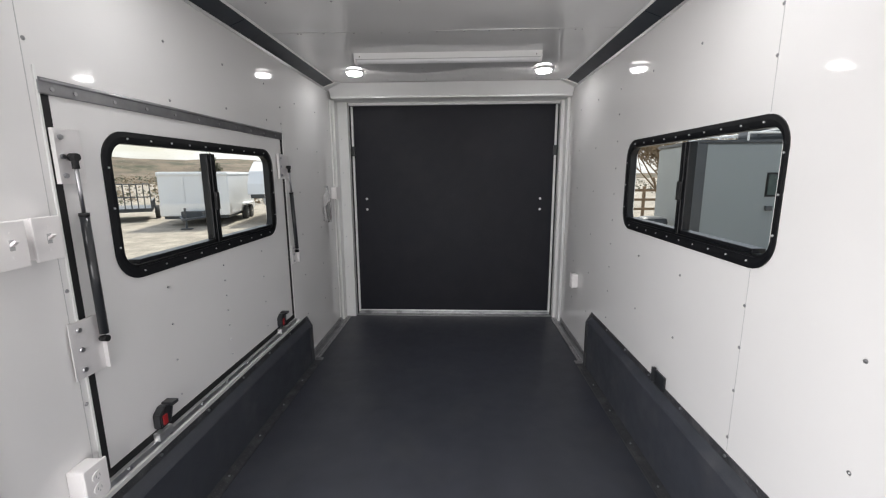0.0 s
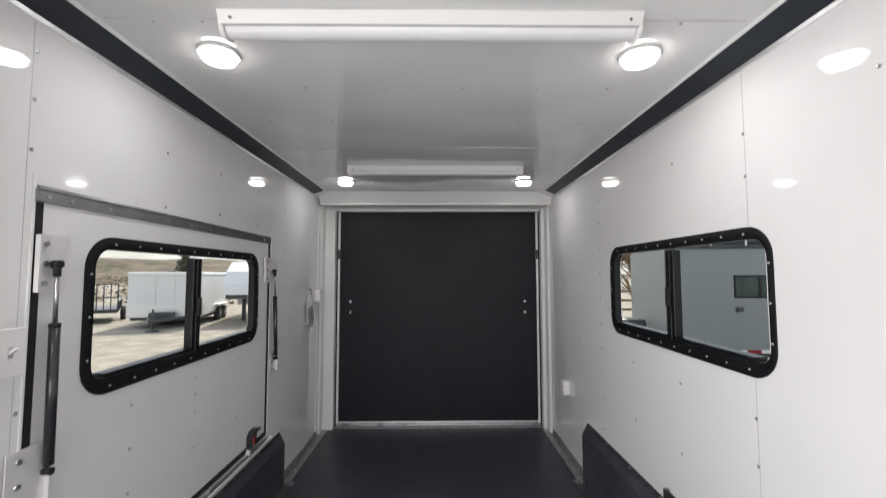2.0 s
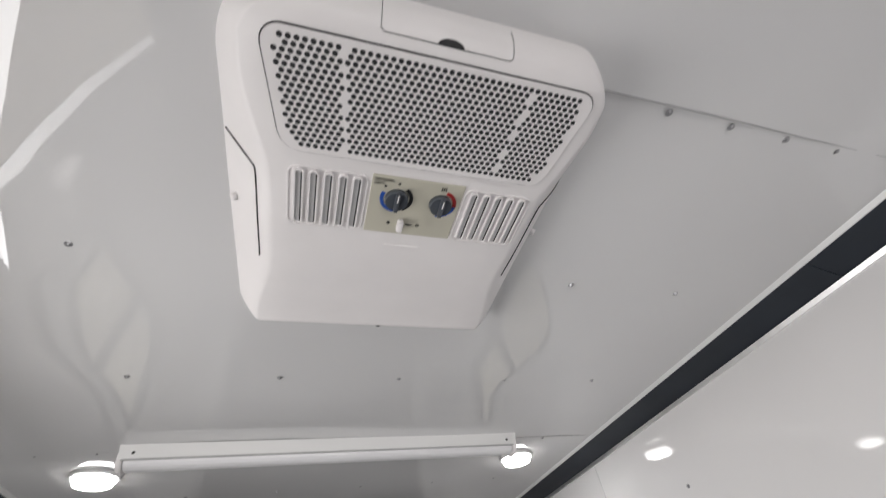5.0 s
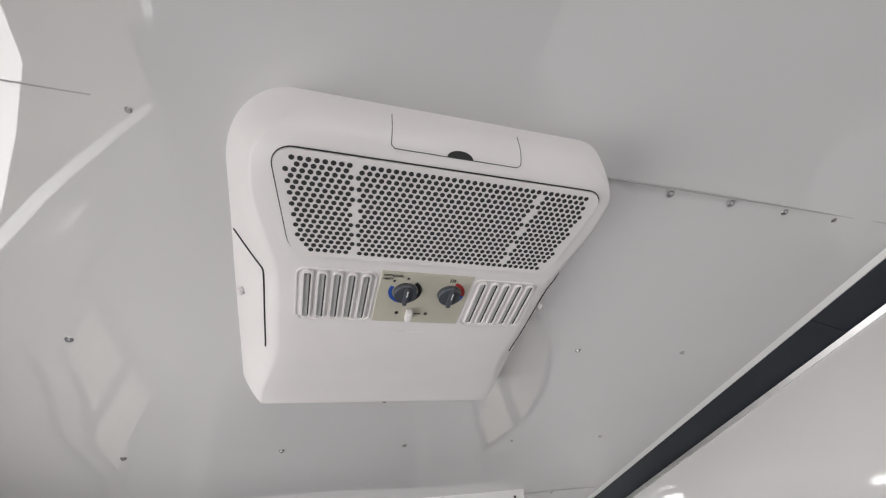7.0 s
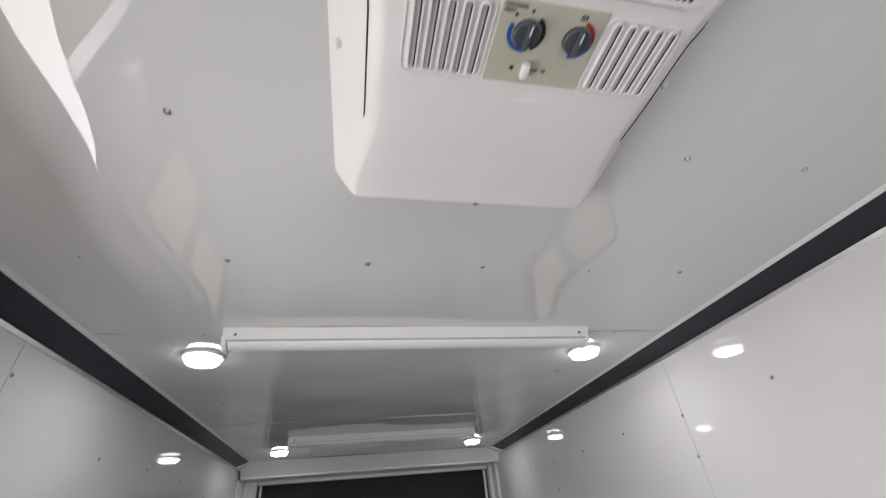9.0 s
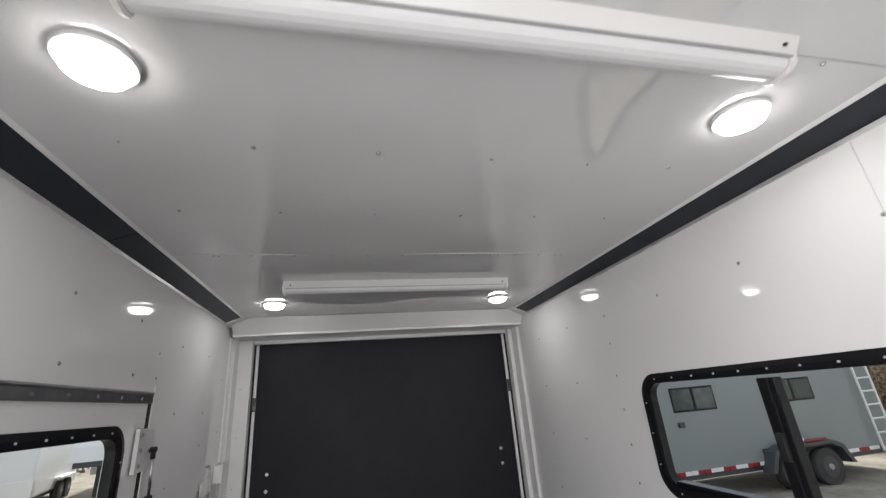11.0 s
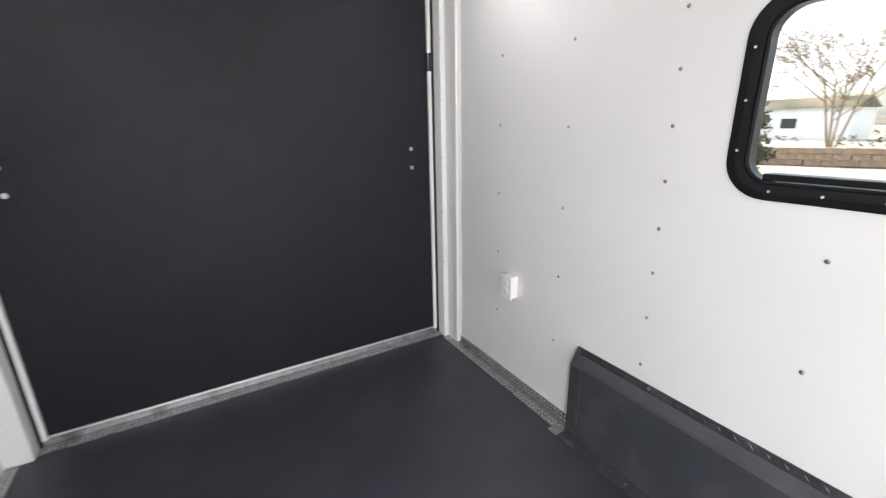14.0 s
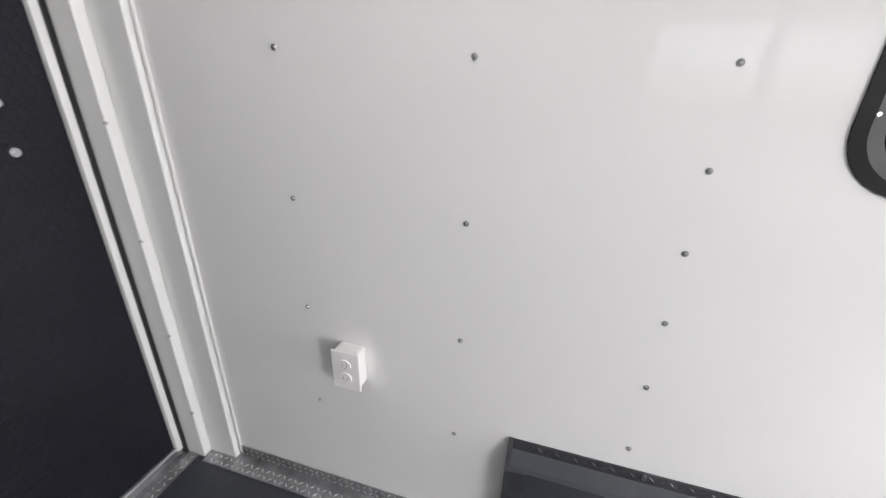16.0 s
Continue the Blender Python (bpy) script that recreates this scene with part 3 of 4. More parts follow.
def hatch_latch(y0, z0):
    e = empty("paddle_latch", (XL, y0, z0))
    tagged(e, "black hatch latch with a red release button", "latch", group="hatch latches")
    adopt(e, prism("body", [(y0, z0), (y0 + 0.055, z0), (y0 + 0.075, z0 + 0.07), (y0 + 0.03, z0 + 0.078), (y0, z0 + 0.055)], 0, XL, XL + 0.032, STRUTM, bevel=0.003),
          box("red_release", (XL + 0.032, y0 + 0.008, z0 + 0.012), (XL + 0.038, y0 + 0.03, z0 + 0.05), REDP, bevel=0.003),
          box("handle_lip", (XL + 0.0, y0 + 0.05, z0 + 0.066), (XL + 0.045, y0 + 0.085, z0 + 0.08), STRUTM, bevel=0.003),
          box("keeper", (XL + 0.002, y0 - 0.01, z0 - 0.045), (XL + 0.028, y0 + 0.06, z0 - 0.012), ALU, bevel=0.004))
    return e


hatch_latch(1.738, 0.455)
hatch_latch(2.79, 0.45)

# entry doorway frame, out of the walked view
for y in (DOORWAY[0] - 0.02, DOORWAY[1] - 0.02):
    st(box("trim_doorway", (XL - 0.05, y, 0.0), (XL + 0.006, y + 0.04, 1.94), TRIMW, bevel=0.002), "white frame of the open side doorway", "trim")
st(box("trim_doorway", (XL - 0.05, DOORWAY[0] + 0.022, 1.88), (XL + 0.006, DOORWAY[1] - 0.022, 1.92), TRIMW, bevel=0.002), "white frame of the open side doorway", "trim")

# ---- electrical ----


def surface_box(name, sx, x, y0, y1, z0, z1, d, label, cat, fit_):
    e = empty(name, (x, (y0 + y1) / 2, z0))
    tagged(e, label, cat)
    xa, xb = sorted((x, x + sx * d))
    adopt(e, box("housing", (xa, y0 + 0.004, z0 + 0.004), (xb, y1 - 0.004, z1 - 0.004), PLASTIC, bevel=0.008))
    xc, xd = sorted((x + sx * (d - 0.001), x + sx * (d + 0.006)))
    adopt(e, box("cover_plate", (xc, y0, z0), (xd, y1, z1), PLASTIC, bevel=0.003))
    xo = x + sx * (d + 0.006)
    ym, zm = (y0 + y1) / 2, (z0 + z1) / 2
    if fit_ == "switch":
        adopt(e, prism("toggle", [(0.0, -0.004), (0.0, 0.004), (sx * 0.014, 0.013), (sx * 0.016, 0.008)], 1, ym - 0.005, ym + 0.005, PLASTIC))
        tg = e.children[-1]
        tg.data.transform(Matrix.Translation((xo, 0, zm)))
        adopt(e, box("toggle_slot", (min(xo, xo + sx * 0.001), ym - 0.006, zm - 0.013), (max(xo, xo + sx * 0.001), ym + 0.006, zm + 0.013), GREYP))
        for dz in (-0.03, 0.03):
            adopt(e, cyl("screw", (xo - sx * 0.001, ym, zm + dz), (xo + sx * 0.0015, ym, zm + dz), 0.003, PLASTIC, seg=10))
    elif fit_ == "outlet":
        for dz in (-0.02, 0.02):
            adopt(e, cyl("socket_face", (xo - sx * 0.001, ym, zm + dz), (xo + sx * 0.003, ym, zm + dz), 0.0165, PLASTIC, seg=20))
            xs0, xs1 = sorted((xo + sx * 0.0028, xo + sx * 0.0036))
            for dy in (-0.006, 0.006):
                adopt(e, box("slot", (xs0, ym + dy - 0.0012, zm + dz - 0.003), (xs1, ym + dy + 0.0012, zm + dz + 0.006), GREYP))
            adopt(e, cyl("ground_hole", (xs0, ym, zm + dz - 0.008), (xs1, ym, zm + dz - 0.008), 0.0022, GREYP, seg=8))
    return e


surface_box("light_switch", 1, XL, 1.395, 1.472, 1.162, 1.278, 0.042, "white surface-mounted light switch on the wall", "light switch", "switch")
surface_box("light_switch", 1, XL, 1.285, 1.360, 1.162, 1.278, 0.062, "white surface-mounted light switch on the wall", "light switch", "switch")
surface_box("power_outlet", 1, XL, 1.398, 1.475, 0.43, 0.547, 0.055, "white double power outlet in a surface box", "power outlet", "outlet")
surface_box("power_outlet", -1, XR, 3.642, 3.720, 0.470, 0.587, 0.042, "white double power outlet in a surface box", "power outlet", "outlet")
surface_box("junction_box", 1, XL, 4.005, 4.115, 1.165, 1.275, 0.045, "white surface junction box beside the door post", "junction box", "")
adopt(tagged(empty("conduit", (XL, 4.1, 0)), "white wiring channel rising to the header", "conduit"),
      box("cover", (XL, 4.085, 1.277), (XL + 0.012, 4.105, 2.024), TRIMW, bevel=0.002), box("lower_cover", (XL, 4.085, 0.05), (XL + 0.010, 4.103, 1.163), TRIMW, bevel=0.002))

# hanging clear bag with papers
bag = tagged(empty("document_bag", (XL, 3.85, 1.28)), "clear plastic bag of papers hung from a screw", "bag")
BM = Matrix.Translation((XL + 0.012, 3.86, 1.285)) @ Matrix.Rotation(radians(-10), 4, "X")
bm = bmesh.new()
g = {}
for i in range(9):
    for jj in range(13):
        u, v = (i / 8 - 0.5) * 0.20, -jj / 12 * 0.30
        w = 0.2 + 0.8 * min(1, jj / 5)
        g[i, jj] = bm.verts.new((0.004 + 0.028 * (1 - abs(i / 4 - 1) ** 2) * w + 0.006 * math.sin(i * 2.1 + jj * 1.3), u * w - 0.02 * (1 - w), v))
for i in range(8):
    for jj in range(12):
        bm.faces.new((g[i, jj], g[i + 1, jj], g[i + 1, jj + 1], g[i, jj + 1]))
bmesh.ops.transform(bm, matrix=BM, verts=bm.verts)
film_ = finish("plastic_film", bm, BAG, smooth=True)
sm = film_.modifiers.new("thickness", "SOLIDIFY")
sm.thickness = 0.0006
bm = bmesh.new()
add_box(bm, (0.012, -0.05, -0.075), (0.018, 0.05, 0.075), 0, BM @ Matrix.Translation((0, 0.012, -0.215)) @ Matrix.Rotation(radians(28), 4, "X"))
pap = finish("booklet", bm, mat("dark_printed_booklet", (0.07, 0.055, 0.055), 0.4, var=0.5, scale=22, dirt=(0.35, 0.05, 0.05), dscale=14, damt=0.6))
bm = bmesh.new()
add_box(bm, (0.004, -0.065, -0.105), (0.0075, 0.05, 0.105), 0, BM @ Matrix.Translation((0, -0.012, -0.165)) @ Matrix.Rotation(radians(24), 4, "X"))
adopt(bag, film_, pap, finish("white_sheets", bm, PLASTIC), cyl("hanging_screw", (XL, 3.86, 1.28), (XL + 0.02, 3.86, 1.28), 0.006, STEEL, seg=10))

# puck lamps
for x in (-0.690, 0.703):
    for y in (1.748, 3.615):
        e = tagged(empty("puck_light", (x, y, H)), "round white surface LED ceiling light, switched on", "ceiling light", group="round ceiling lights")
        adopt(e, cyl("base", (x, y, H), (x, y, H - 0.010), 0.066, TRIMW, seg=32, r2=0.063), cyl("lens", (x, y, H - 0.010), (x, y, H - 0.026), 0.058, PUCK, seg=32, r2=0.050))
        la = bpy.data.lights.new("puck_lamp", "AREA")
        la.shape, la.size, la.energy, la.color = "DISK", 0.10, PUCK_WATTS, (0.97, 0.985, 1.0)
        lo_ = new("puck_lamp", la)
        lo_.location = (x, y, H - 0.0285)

# unlit strip fixtures
for y0 in (1.518, 3.150):
    e = tagged(empty("strip_light", (0, y0, H)), "unlit white strip light fixture on the ceiling", "strip light", group="strip lights")
    X0, X1 = -0.578, 0.606
    adopt(e, prism("housing", [(y0, H), (y0 + 0.002, H - 0.004), (y0 + 0.020, H - 0.031), (y0 + 0.094, H - 0.031), (y0 + 0.114, H - 0.004), (y0 + 0.114, H)], 0, X0, X1, TRIMW, bevel=0.001),
          prism("lens", [(y0 + 0.026, H - 0.030)] + [(y0 + 0.057 - 0.030 * math.cos(a_), H - 0.032 - 0.020 * math.sin(a_)) for a_ in np.linspace(0.05, math.pi - 0.05, 9)] + [(y0 + 0.088, H - 0.030)], 0, X0 + 0.012, X1 - 0.012, LENS),
          box("lens_lip", (X0 + 0.006, y0 + 0.020, H - 0.034), (X1 - 0.006, y0 + 0.026, H - 0.0305), GREYP))
    for x in (X0 - 0.004, X1 - 0.010):
        adopt(e, prism("end_cap", [(y0 + 0.016, H - 0.012), (y0 + 0.022, H - 0.044), (y0 + 0.040, H - 0.056), (y0 + 0.074, H - 0.056), (y0 + 0.092, H - 0.044), (y0 + 0.098, H - 0.012)], 0, x, x + 0.014, PLASTIC, bevel=0.003))
    for x in (X0 + 0.035, X1 - 0.035):
        adopt(e, cyl("screw", (x, y0 + 0.012, H - 0.017), (x, y0 + 0.007, H - 0.021), 0.0035, INK, seg=8))

# ---- air conditioner ----
ac = tagged(empty("air_conditioner", (0, 0.6, H)), "white ceiling air conditioner with perforated grille and two dials", "air conditioner")
AY0, AY1, ACX = 0.278, 0.842, -0.010


def ease(t):
    t = min(1.0, max(0.0, t))
    return t * t * (3 - 2 * t)


def ac_depth(y):
    """Drop of the cover's face below the ceiling along its length."""
    if y < AY0 + 0.036:
        t = 1 - (y - AY0) / 0.036
        return 0.030 + 0.043 * math.sqrt(max(0, 1 - t ** 2.2))
    if y > AY1 - 0.014:
        t = (y - AY1 + 0.014) / 0.014
        return 0.038 + 0.014 * math.sqrt(max(0, 1 - t * t))
    return 0.073 - 0.021 * ease((y - 0.57) / (AY1 - 0.57))


def ac_halves(y):
    """Half widths of the waisted flat face and of the base on the ceiling."""
    e0, e1 = max(0.0, 1 - (y - AY0) / 0.10), max(0.0, 1 - (AY1 - y) / 0.03)
    base = 0.251 - 0.075 * (1 - math.sqrt(max(0, 1 - e0 ** 2))) - 0.030 * (1 - math.sqrt(max(0, 1 - e1 ** 2)))
    face = 0.209 - 0.030 * ease((y - 0.35) / 0.16) + 0.030 * ease((y - 0.64) / 0.18)
    return min(face, base - 0.030), base


def cover_point(sx, y, t, out=0.0):
    """A point on the cover's flank; t runs from the flat face (0) to the ceiling (1)."""
    face, base = ac_halves(y)
    drop = ac_depth(y) * (1 - t ** 1.55) if t < 1 else -0.002
    return Vector((sx * (face + (base - face) * t + out) + ACX, y, H - drop - out))


bm = bmesh.new()
rows = []
NY, NS, NF = 64, 14, 8
ys = [AY0 + (AY1 - AY0) * (0.5 - 0.5 * math.cos(math.pi * j / NY)) for j in range(NY + 1)]
for y in ys:
    left, right = [cover_point(-1, y, 1 - k / NS) for k in range(NS + 1)], [cover_point(1, y, k / NS) for k in range(NS + 1)]
    flat_ = [left[-1].lerp(right[0], k / NF) for k in range(1, NF)]
    rows.append([bm.verts.new(p) for p in left + flat_ + right])
for j in range(NY):
    for i in range(len(rows[0]) - 1):
        bm.faces.new((rows[j][i], rows[j][i + 1], rows[j + 1][i + 1], rows[j + 1][i]))
for row in (rows[0], rows[-1]):
    top = [bm.verts.new((v.co.x, v.co.y, H + 0.002)) for v in row]
    for i in range(len(row) - 1):
        bm.faces.new((row[i], row[i + 1], top[i + 1], top[i]))
adopt(ac, finish("cover", bm, PLASTIC, smooth=True))
FZ = H - 0.073
# grille
gx0, gx1, gy0, gy1 = -0.205, 0.190, 0.309, 0.452


def flat_outline(name, pts_o, pts_i, z0, z1, m):
    bm = bmesh.new()
    k = len(pts_o)
    rr = [[bm.verts.new((*p, z)) for p in pts] for pts, z in ((pts_o, z0), (pts_o, z1), (pts_i, z1), (pts_i, z0))]
    for a, b in zip(rr, rr[1:] + rr[:1]):
        for i in range(k):
            bm.faces.new((a[i], a[(i + 1) % k], b[(i + 1) % k], b[i]))
    return finish(name, bm, m)


def flat_plate(name, pts, z0, z1, m):
    bm = bmesh.new()
    lo, hi = [bm.verts.new((*p, z0)) for p in pts], [bm.verts.new((*p, z1)) for p in pts]
    bm.faces.new(lo), bm.faces.new(hi)
    for i in range(len(pts)):
        bm.faces.new((lo[i], lo[(i + 1) % len(pts)], hi[(i + 1) % len(pts)], hi[i]))
    return finish(name, bm, m)


def taper(pts, y0, y1, k):
    """Narrows an outline towards y1."""
    return [(x * (1 - k * (y - y0) / (y1 - y0)), y) for x, y in pts]


go = taper(rrect(gx0, gx1, gy0, gy1, 0.026), gy0, gy1, 0.12)
gi = taper(rrect(gx0 + 0.0012, gx1 - 0.0012, gy0 + 0.0012, gy1 - 0.0012, 0.0248), gy0, gy1, 0.12)
gp = taper(rrect(gx0 + 0.0018, gx1 - 0.0018, gy0 + 0.0018, gy1 - 0.0018, 0.0242), gy0, gy1, 0.12)
adopt(ac, flat_outline("grille_gap", go, gi, FZ - 0.0006, FZ + 0.001, SLOTM), flat_plate("grille_plate", gp, FZ - 0.0030, FZ + 0.0005, PLASTIC))
bm = bmesh.new()
step = 0.0082
row_ = 0
y = gy0 + 0.011
while y < gy1 - 0.008:
    k = 1 - 0.12 * (y - gy0) / (gy1 - gy0)
    inset = 0.014 if gy0 + 0.02 < y < gy1 - 0.02 else 0.022
    x = gx0 * k + inset + (step / 2 if row_ % 2 else 0)
    while x < gx1 * k - inset:
        if min(abs(x + 0.118 * k), abs(x - 0.104 * k)) > 0.0026:
            c = Vector((x, y, FZ - 0.0031))
            vs_ = [bm.verts.new(c + Vector((0.0030 * math.cos(a * math.pi / 4), 0.0030 * math.sin(a * math.pi / 4), 0))) for a in range(8)]
            wi = [bm.verts.new(v.co + Vector((0, 0, -0.0004))) for v in vs_]
            bm.faces.new(wi)
            for a in range(8):
                bm.faces.new((vs_[a], vs_[(a + 1) % 8], wi[(a + 1) % 8], wi[a]))
        x += step
    y += step * 0.86
    row_ += 1
adopt(ac, tagged(finish("perforations", bm, SLOTM), "dark round holes of the grille", kind="stuff"))
# louvres
for x0, x1 in ((-0.166, -0.076), (0.072, 0.162)):
    o = rrect(x0 - 0.006, x1 + 0.006, 0.472, 0.570, 0.012)
    i_ = rrect(x0 - 0.0045, x1 + 0.0045, 0.4735, 0.5685, 0.011)
    adopt(ac, flat_outline("louvre_rim", o, i_, FZ - 0.0016, FZ + 0.001, PLASTIC))
    for k in range(5):
        xc = x0 + 0.008 + (x1 - x0 - 0.016) * k / 4
        so, si = rrect(xc - 0.0062, xc + 0.0062, 0.476, 0.566, 0.006), rrect(xc - 0.0042, xc + 0.0042, 0.478, 0.564, 0.004)
        # a near-black strip down one side of each slot paints its inner shade
        adopt(ac, flat_outline("louvre", so, si, FZ - 0.004, FZ, PLASTIC),
              flat_plate("slot", si, FZ - 0.0008, FZ + 0.0005, mat("slot_inner", (0.62, 0.62, 0.62), 0.6) if not bpy.data.materials.get("slot_inner") else bpy.data.materials["slot_inner"]),
              flat_plate("slot_shadow", rrect(xc + 0.0022, xc + 0.0041, 0.479, 0.563, 0.0008), FZ - 0.0014, FZ, SLOTM))
# control plate
adopt(ac, box("control_plate", (-0.066, 0.468, FZ - 0.002), (0.063, 0.567, FZ + 0.001), BEIGE, bevel=0.0008))


def arc(name, cx, cy, r0, r1, a0, a1, m, z=None):
    bm = bmesh.new()
    z = FZ - 0.0026 if z is None else z
    pr = None
    for k in range(17):
        a = radians(a0 + (a1 - a0) * k / 16)
        v = (bm.verts.new((cx + r0 * math.cos(a), cy + r0 * math.sin(a), z)), bm.verts.new((cx + r1 * math.cos(a), cy + r1 * math.sin(a), z)))
        if pr:
            bm.faces.new((pr[0], pr[1], v[1], v[0]))
        pr = v
    ex = bmesh.ops.extrude_face_region(bm, geom=list(bm.faces))
    bmesh.ops.translate(bm, vec=(0, 0, 0.0008), verts=[q for q in ex["geom"] if isinstance(q, bmesh.types.BMVert)])
    return finish(name, bm, m)


for cx in (-0.029, 0.034):
    cy = 0.503
    adopt(ac, cyl("knob_base", (cx, cy, FZ - 0.002), (cx, cy, FZ - 0.010), 0.0165, KNOB, seg=28, r2=0.0155),
          box("knob_grip", (cx - 0.0032, cy - 0.0145, FZ - 0.017), (cx + 0.0032, cy + 0.0145, FZ - 0.008), KNOB, bevel=0.0025),
          box("knob_line", (cx - 0.0008, cy - 0.015, FZ - 0.0175), (cx + 0.0008, cy - 0.004, FZ - 0.0168), PLASTIC))
adopt(ac, arc("blue_scale", -0.029, 0.503, 0.0182, 0.0232, 78, 205, BLUE), arc("black_scale", -0.029, 0.503, 0.0182, 0.0232, -55, 60, INK),
      arc("red_scale", 0.034, 0.503, 0.0182, 0.0232, -75, 5, RED), arc("blue_scale", 0.034, 0.503, 0.0182, 0.0232, 7, 95, BLUE),
      box("slider", (-0.021, 0.537, FZ - 0.014), (-0.012, 0.556, FZ - 0.002), PLASTIC, bevel=0.003),
      cyl("dot", (-0.033, 0.547, FZ - 0.002), (-0.033, 0.547, FZ - 0.0028), 0.0026, INK, seg=12),
      arc("ring_mark", 0.010, 0.547, 0.0016, 0.0026, 0, 359, INK), box("dash", (-0.008, 0.5465, FZ - 0.0027), (0.002, 0.5475, FZ - 0.002), INK),
      cyl("dot", (-0.029, 0.478, FZ - 0.002), (-0.029, 0.478, FZ - 0.0028), 0.0018, INK, seg=10), cyl("dot", (-0.047, 0.484, FZ - 0.002), (-0.047, 0.484, FZ - 0.0028), 0.0018, INK, seg=10))
for k in range(3):
    adopt(ac, box("heat_mark", (0.030 + k * 0.003, 0.474, FZ - 0.0027), (0.0312 + k * 0.003, 0.480, FZ - 0.002), INK))


def words(name, body, at, size, m, rot):
    cu = bpy.data.curves.new(name, "FONT")
    cu.body, cu.size, cu.extrude = body, size, 0.0002
    ob = new(name, cu)
    ob.data.materials.append(m)
    ob.matrix_world = Matrix.Translation(at) @ rot
    return ob


UP = Matrix.Rotation(math.pi, 4, "X")
for k, wd in enumerate(("OPTIONAL", "HEAT")):
    t_ = words("lettering", wd, (-0.063, 0.476 + 0.006 * k, FZ - 0.0026), 0.0055, INK, UP)
    adopt(ac, t_)
# embossed maker's mark, as a plain low bar
adopt(ac, box("raised_mark", (-0.032, 0.592, FZ - 0.0008), (0.024, 0.598, FZ + 0.001), PLASTIC, bevel=0.0004))
# side and rear access flaps: fine dark joints on the cover's flanks


def joint_line(pts, r=0.0011):
    cu = bpy.data.curves.new("flap_joint", "CURVE")
    cu.dimensions, cu.bevel_depth, cu.bevel_resolution = "3D", r, 1
    sp = cu.splines.new("POLY")
    sp.points.add(len(pts) - 1)
    for q, p in zip(sp.points, pts):
        q.co = (*p, 1)
    ob = new("flap_joint", cu)
    cu.materials.append(SLOTM)
    return ob


for sx in (-1, 1):
    line = [cover_point(sx, 0.472 + 0.0005 * k * k, 0.90 - 0.095 * k, 0.0004) for k in range(7)] + [cover_point(sx, 0.494 + 0.018 * k, 0.31, 0.0004) for k in range(10)]
    adopt(ac, joint_line(line))
    vent = cover_point(sx, 0.575, 0.8)
    adopt(ac, cyl("flap_stud", vent, vent + Vector((sx * 0.006, 0, -0.004)), 0.006, PLASTIC, seg=12))


def rear_point(x, y):
    return Vector((x, y, H - ac_depth(y) - 0.0004))


rl = [rear_point(-0.084, 0.2762 + 0.0035 * k) for k in range(6)] + [rear_point(x, 0.2968) for x in np.linspace(-0.080, 0.062, 10)] + [rear_point(0.066, 0.2937 - 0.0035 * k) for k in range(6)]
half_moon = [(-0.007 + 0.015 * math.cos(a_), 0.2965 - 0.0062 * math.sin(a_)) for a_ in np.linspace(0, math.pi, 13)]
bm = bmesh.new()
lo = [bm.verts.new(rear_point(*p) + Vector((0, 0, -0.0004))) for p in half_moon]
hi = [bm.verts.new(rear_point(*p) + Vector((0, 0, 0.004))) for p in half_moon]
bm.faces.new(lo), bm.faces.new(hi)
for i in range(13):
    bm.faces.new((lo[i], lo[(i + 1) % 13], hi[(i + 1) % 13], hi[i]))
adopt(ac, joint_line(rl, 0.0004), finish("finger_notch", bm, SLOTM),
      cyl("cover_screw", (-0.001, AY1 - 0.010, H - 0.046), (-0.001, AY1 - 0.002, H - 0.043), 0.006, SLOTM, seg=12))
ac.location = Vector((0.020, 0.616, H))

# ---- screws on walls and ceiling ----
bm = bmesh.new()
add_cyl(bm, (0, 0, 0), (0, 0, 0.0015), 0.0062, 0.0055, 10)
add_cyl(bm, (0, 0, 0.0015), (0, 0, 0.0042), 0.0042, 0.0025, 8)
sc = finish("screw", bm, HINGE)
SCREW = sc.data
bpy.data.objects.remove(sc)


def screw(parent, at, n_):
    o = new("screw", SCREW)
    o.matrix_world = Matrix.Translation(at) @ Vector(n_).to_track_quat("Z", "Y").to_matrix().to_4x4()
    o.parent = parent


for y in (0.743, 1.150, 1.998, 2.362, 2.78, 3.55, 3.9):
    for x in (-0.777, -0.484, -0.177, 0.124, 0.42, 0.704):
        if not (abs(x) < 0.27 and y < 0.95):
            screw(ceiling, (x + random.uniform(-0.01, 0.01), y, H), (0, 0, -1))
for x in (-0.785, -0.645, -0.48, -0.329, -0.18, -0.03, 0.12, 0.25, 0.378, 0.50, 0.62, 0.74):
    for y in (0.350, 1.575, 2.777):
        if not (y == 1.575 and abs(x) < 0.6) and not (y < 1 and abs(x) < 0.32):
            screw(ceiling, (x, y, H), (0, 0, -1))
for y in (1.335, 2.172, 2.580, 3.398, 3.803):
    for z in (0.36, 0.66, 0.950, 1.260, 1.56, 1.875):
        if (RW[0] - 0.02 < y < RW[1] + 0.02 and RW[2] - 0.03 < z < RW[3] + 0.03) or (z < 0.42 and y < WB1 + 0.02):
            continue
        screw(wr_, (XR, y + random.uniform(-0.006, 0.006), z + random.uniform(-0.008, 0.008)), (-1, 0, 0))
for y in (1.756, 2.996):
    for z in (0.46, 0.638, 0.797, 0.945, 1.094, 1.256, 1.411, 1.57, 1.727, 1.87):
        if y < 2 and RW[2] - 0.03 < z < RW[3] + 0.03:
            continue
        screw(wr_, (XR, y, z), (-1, 0, 0))
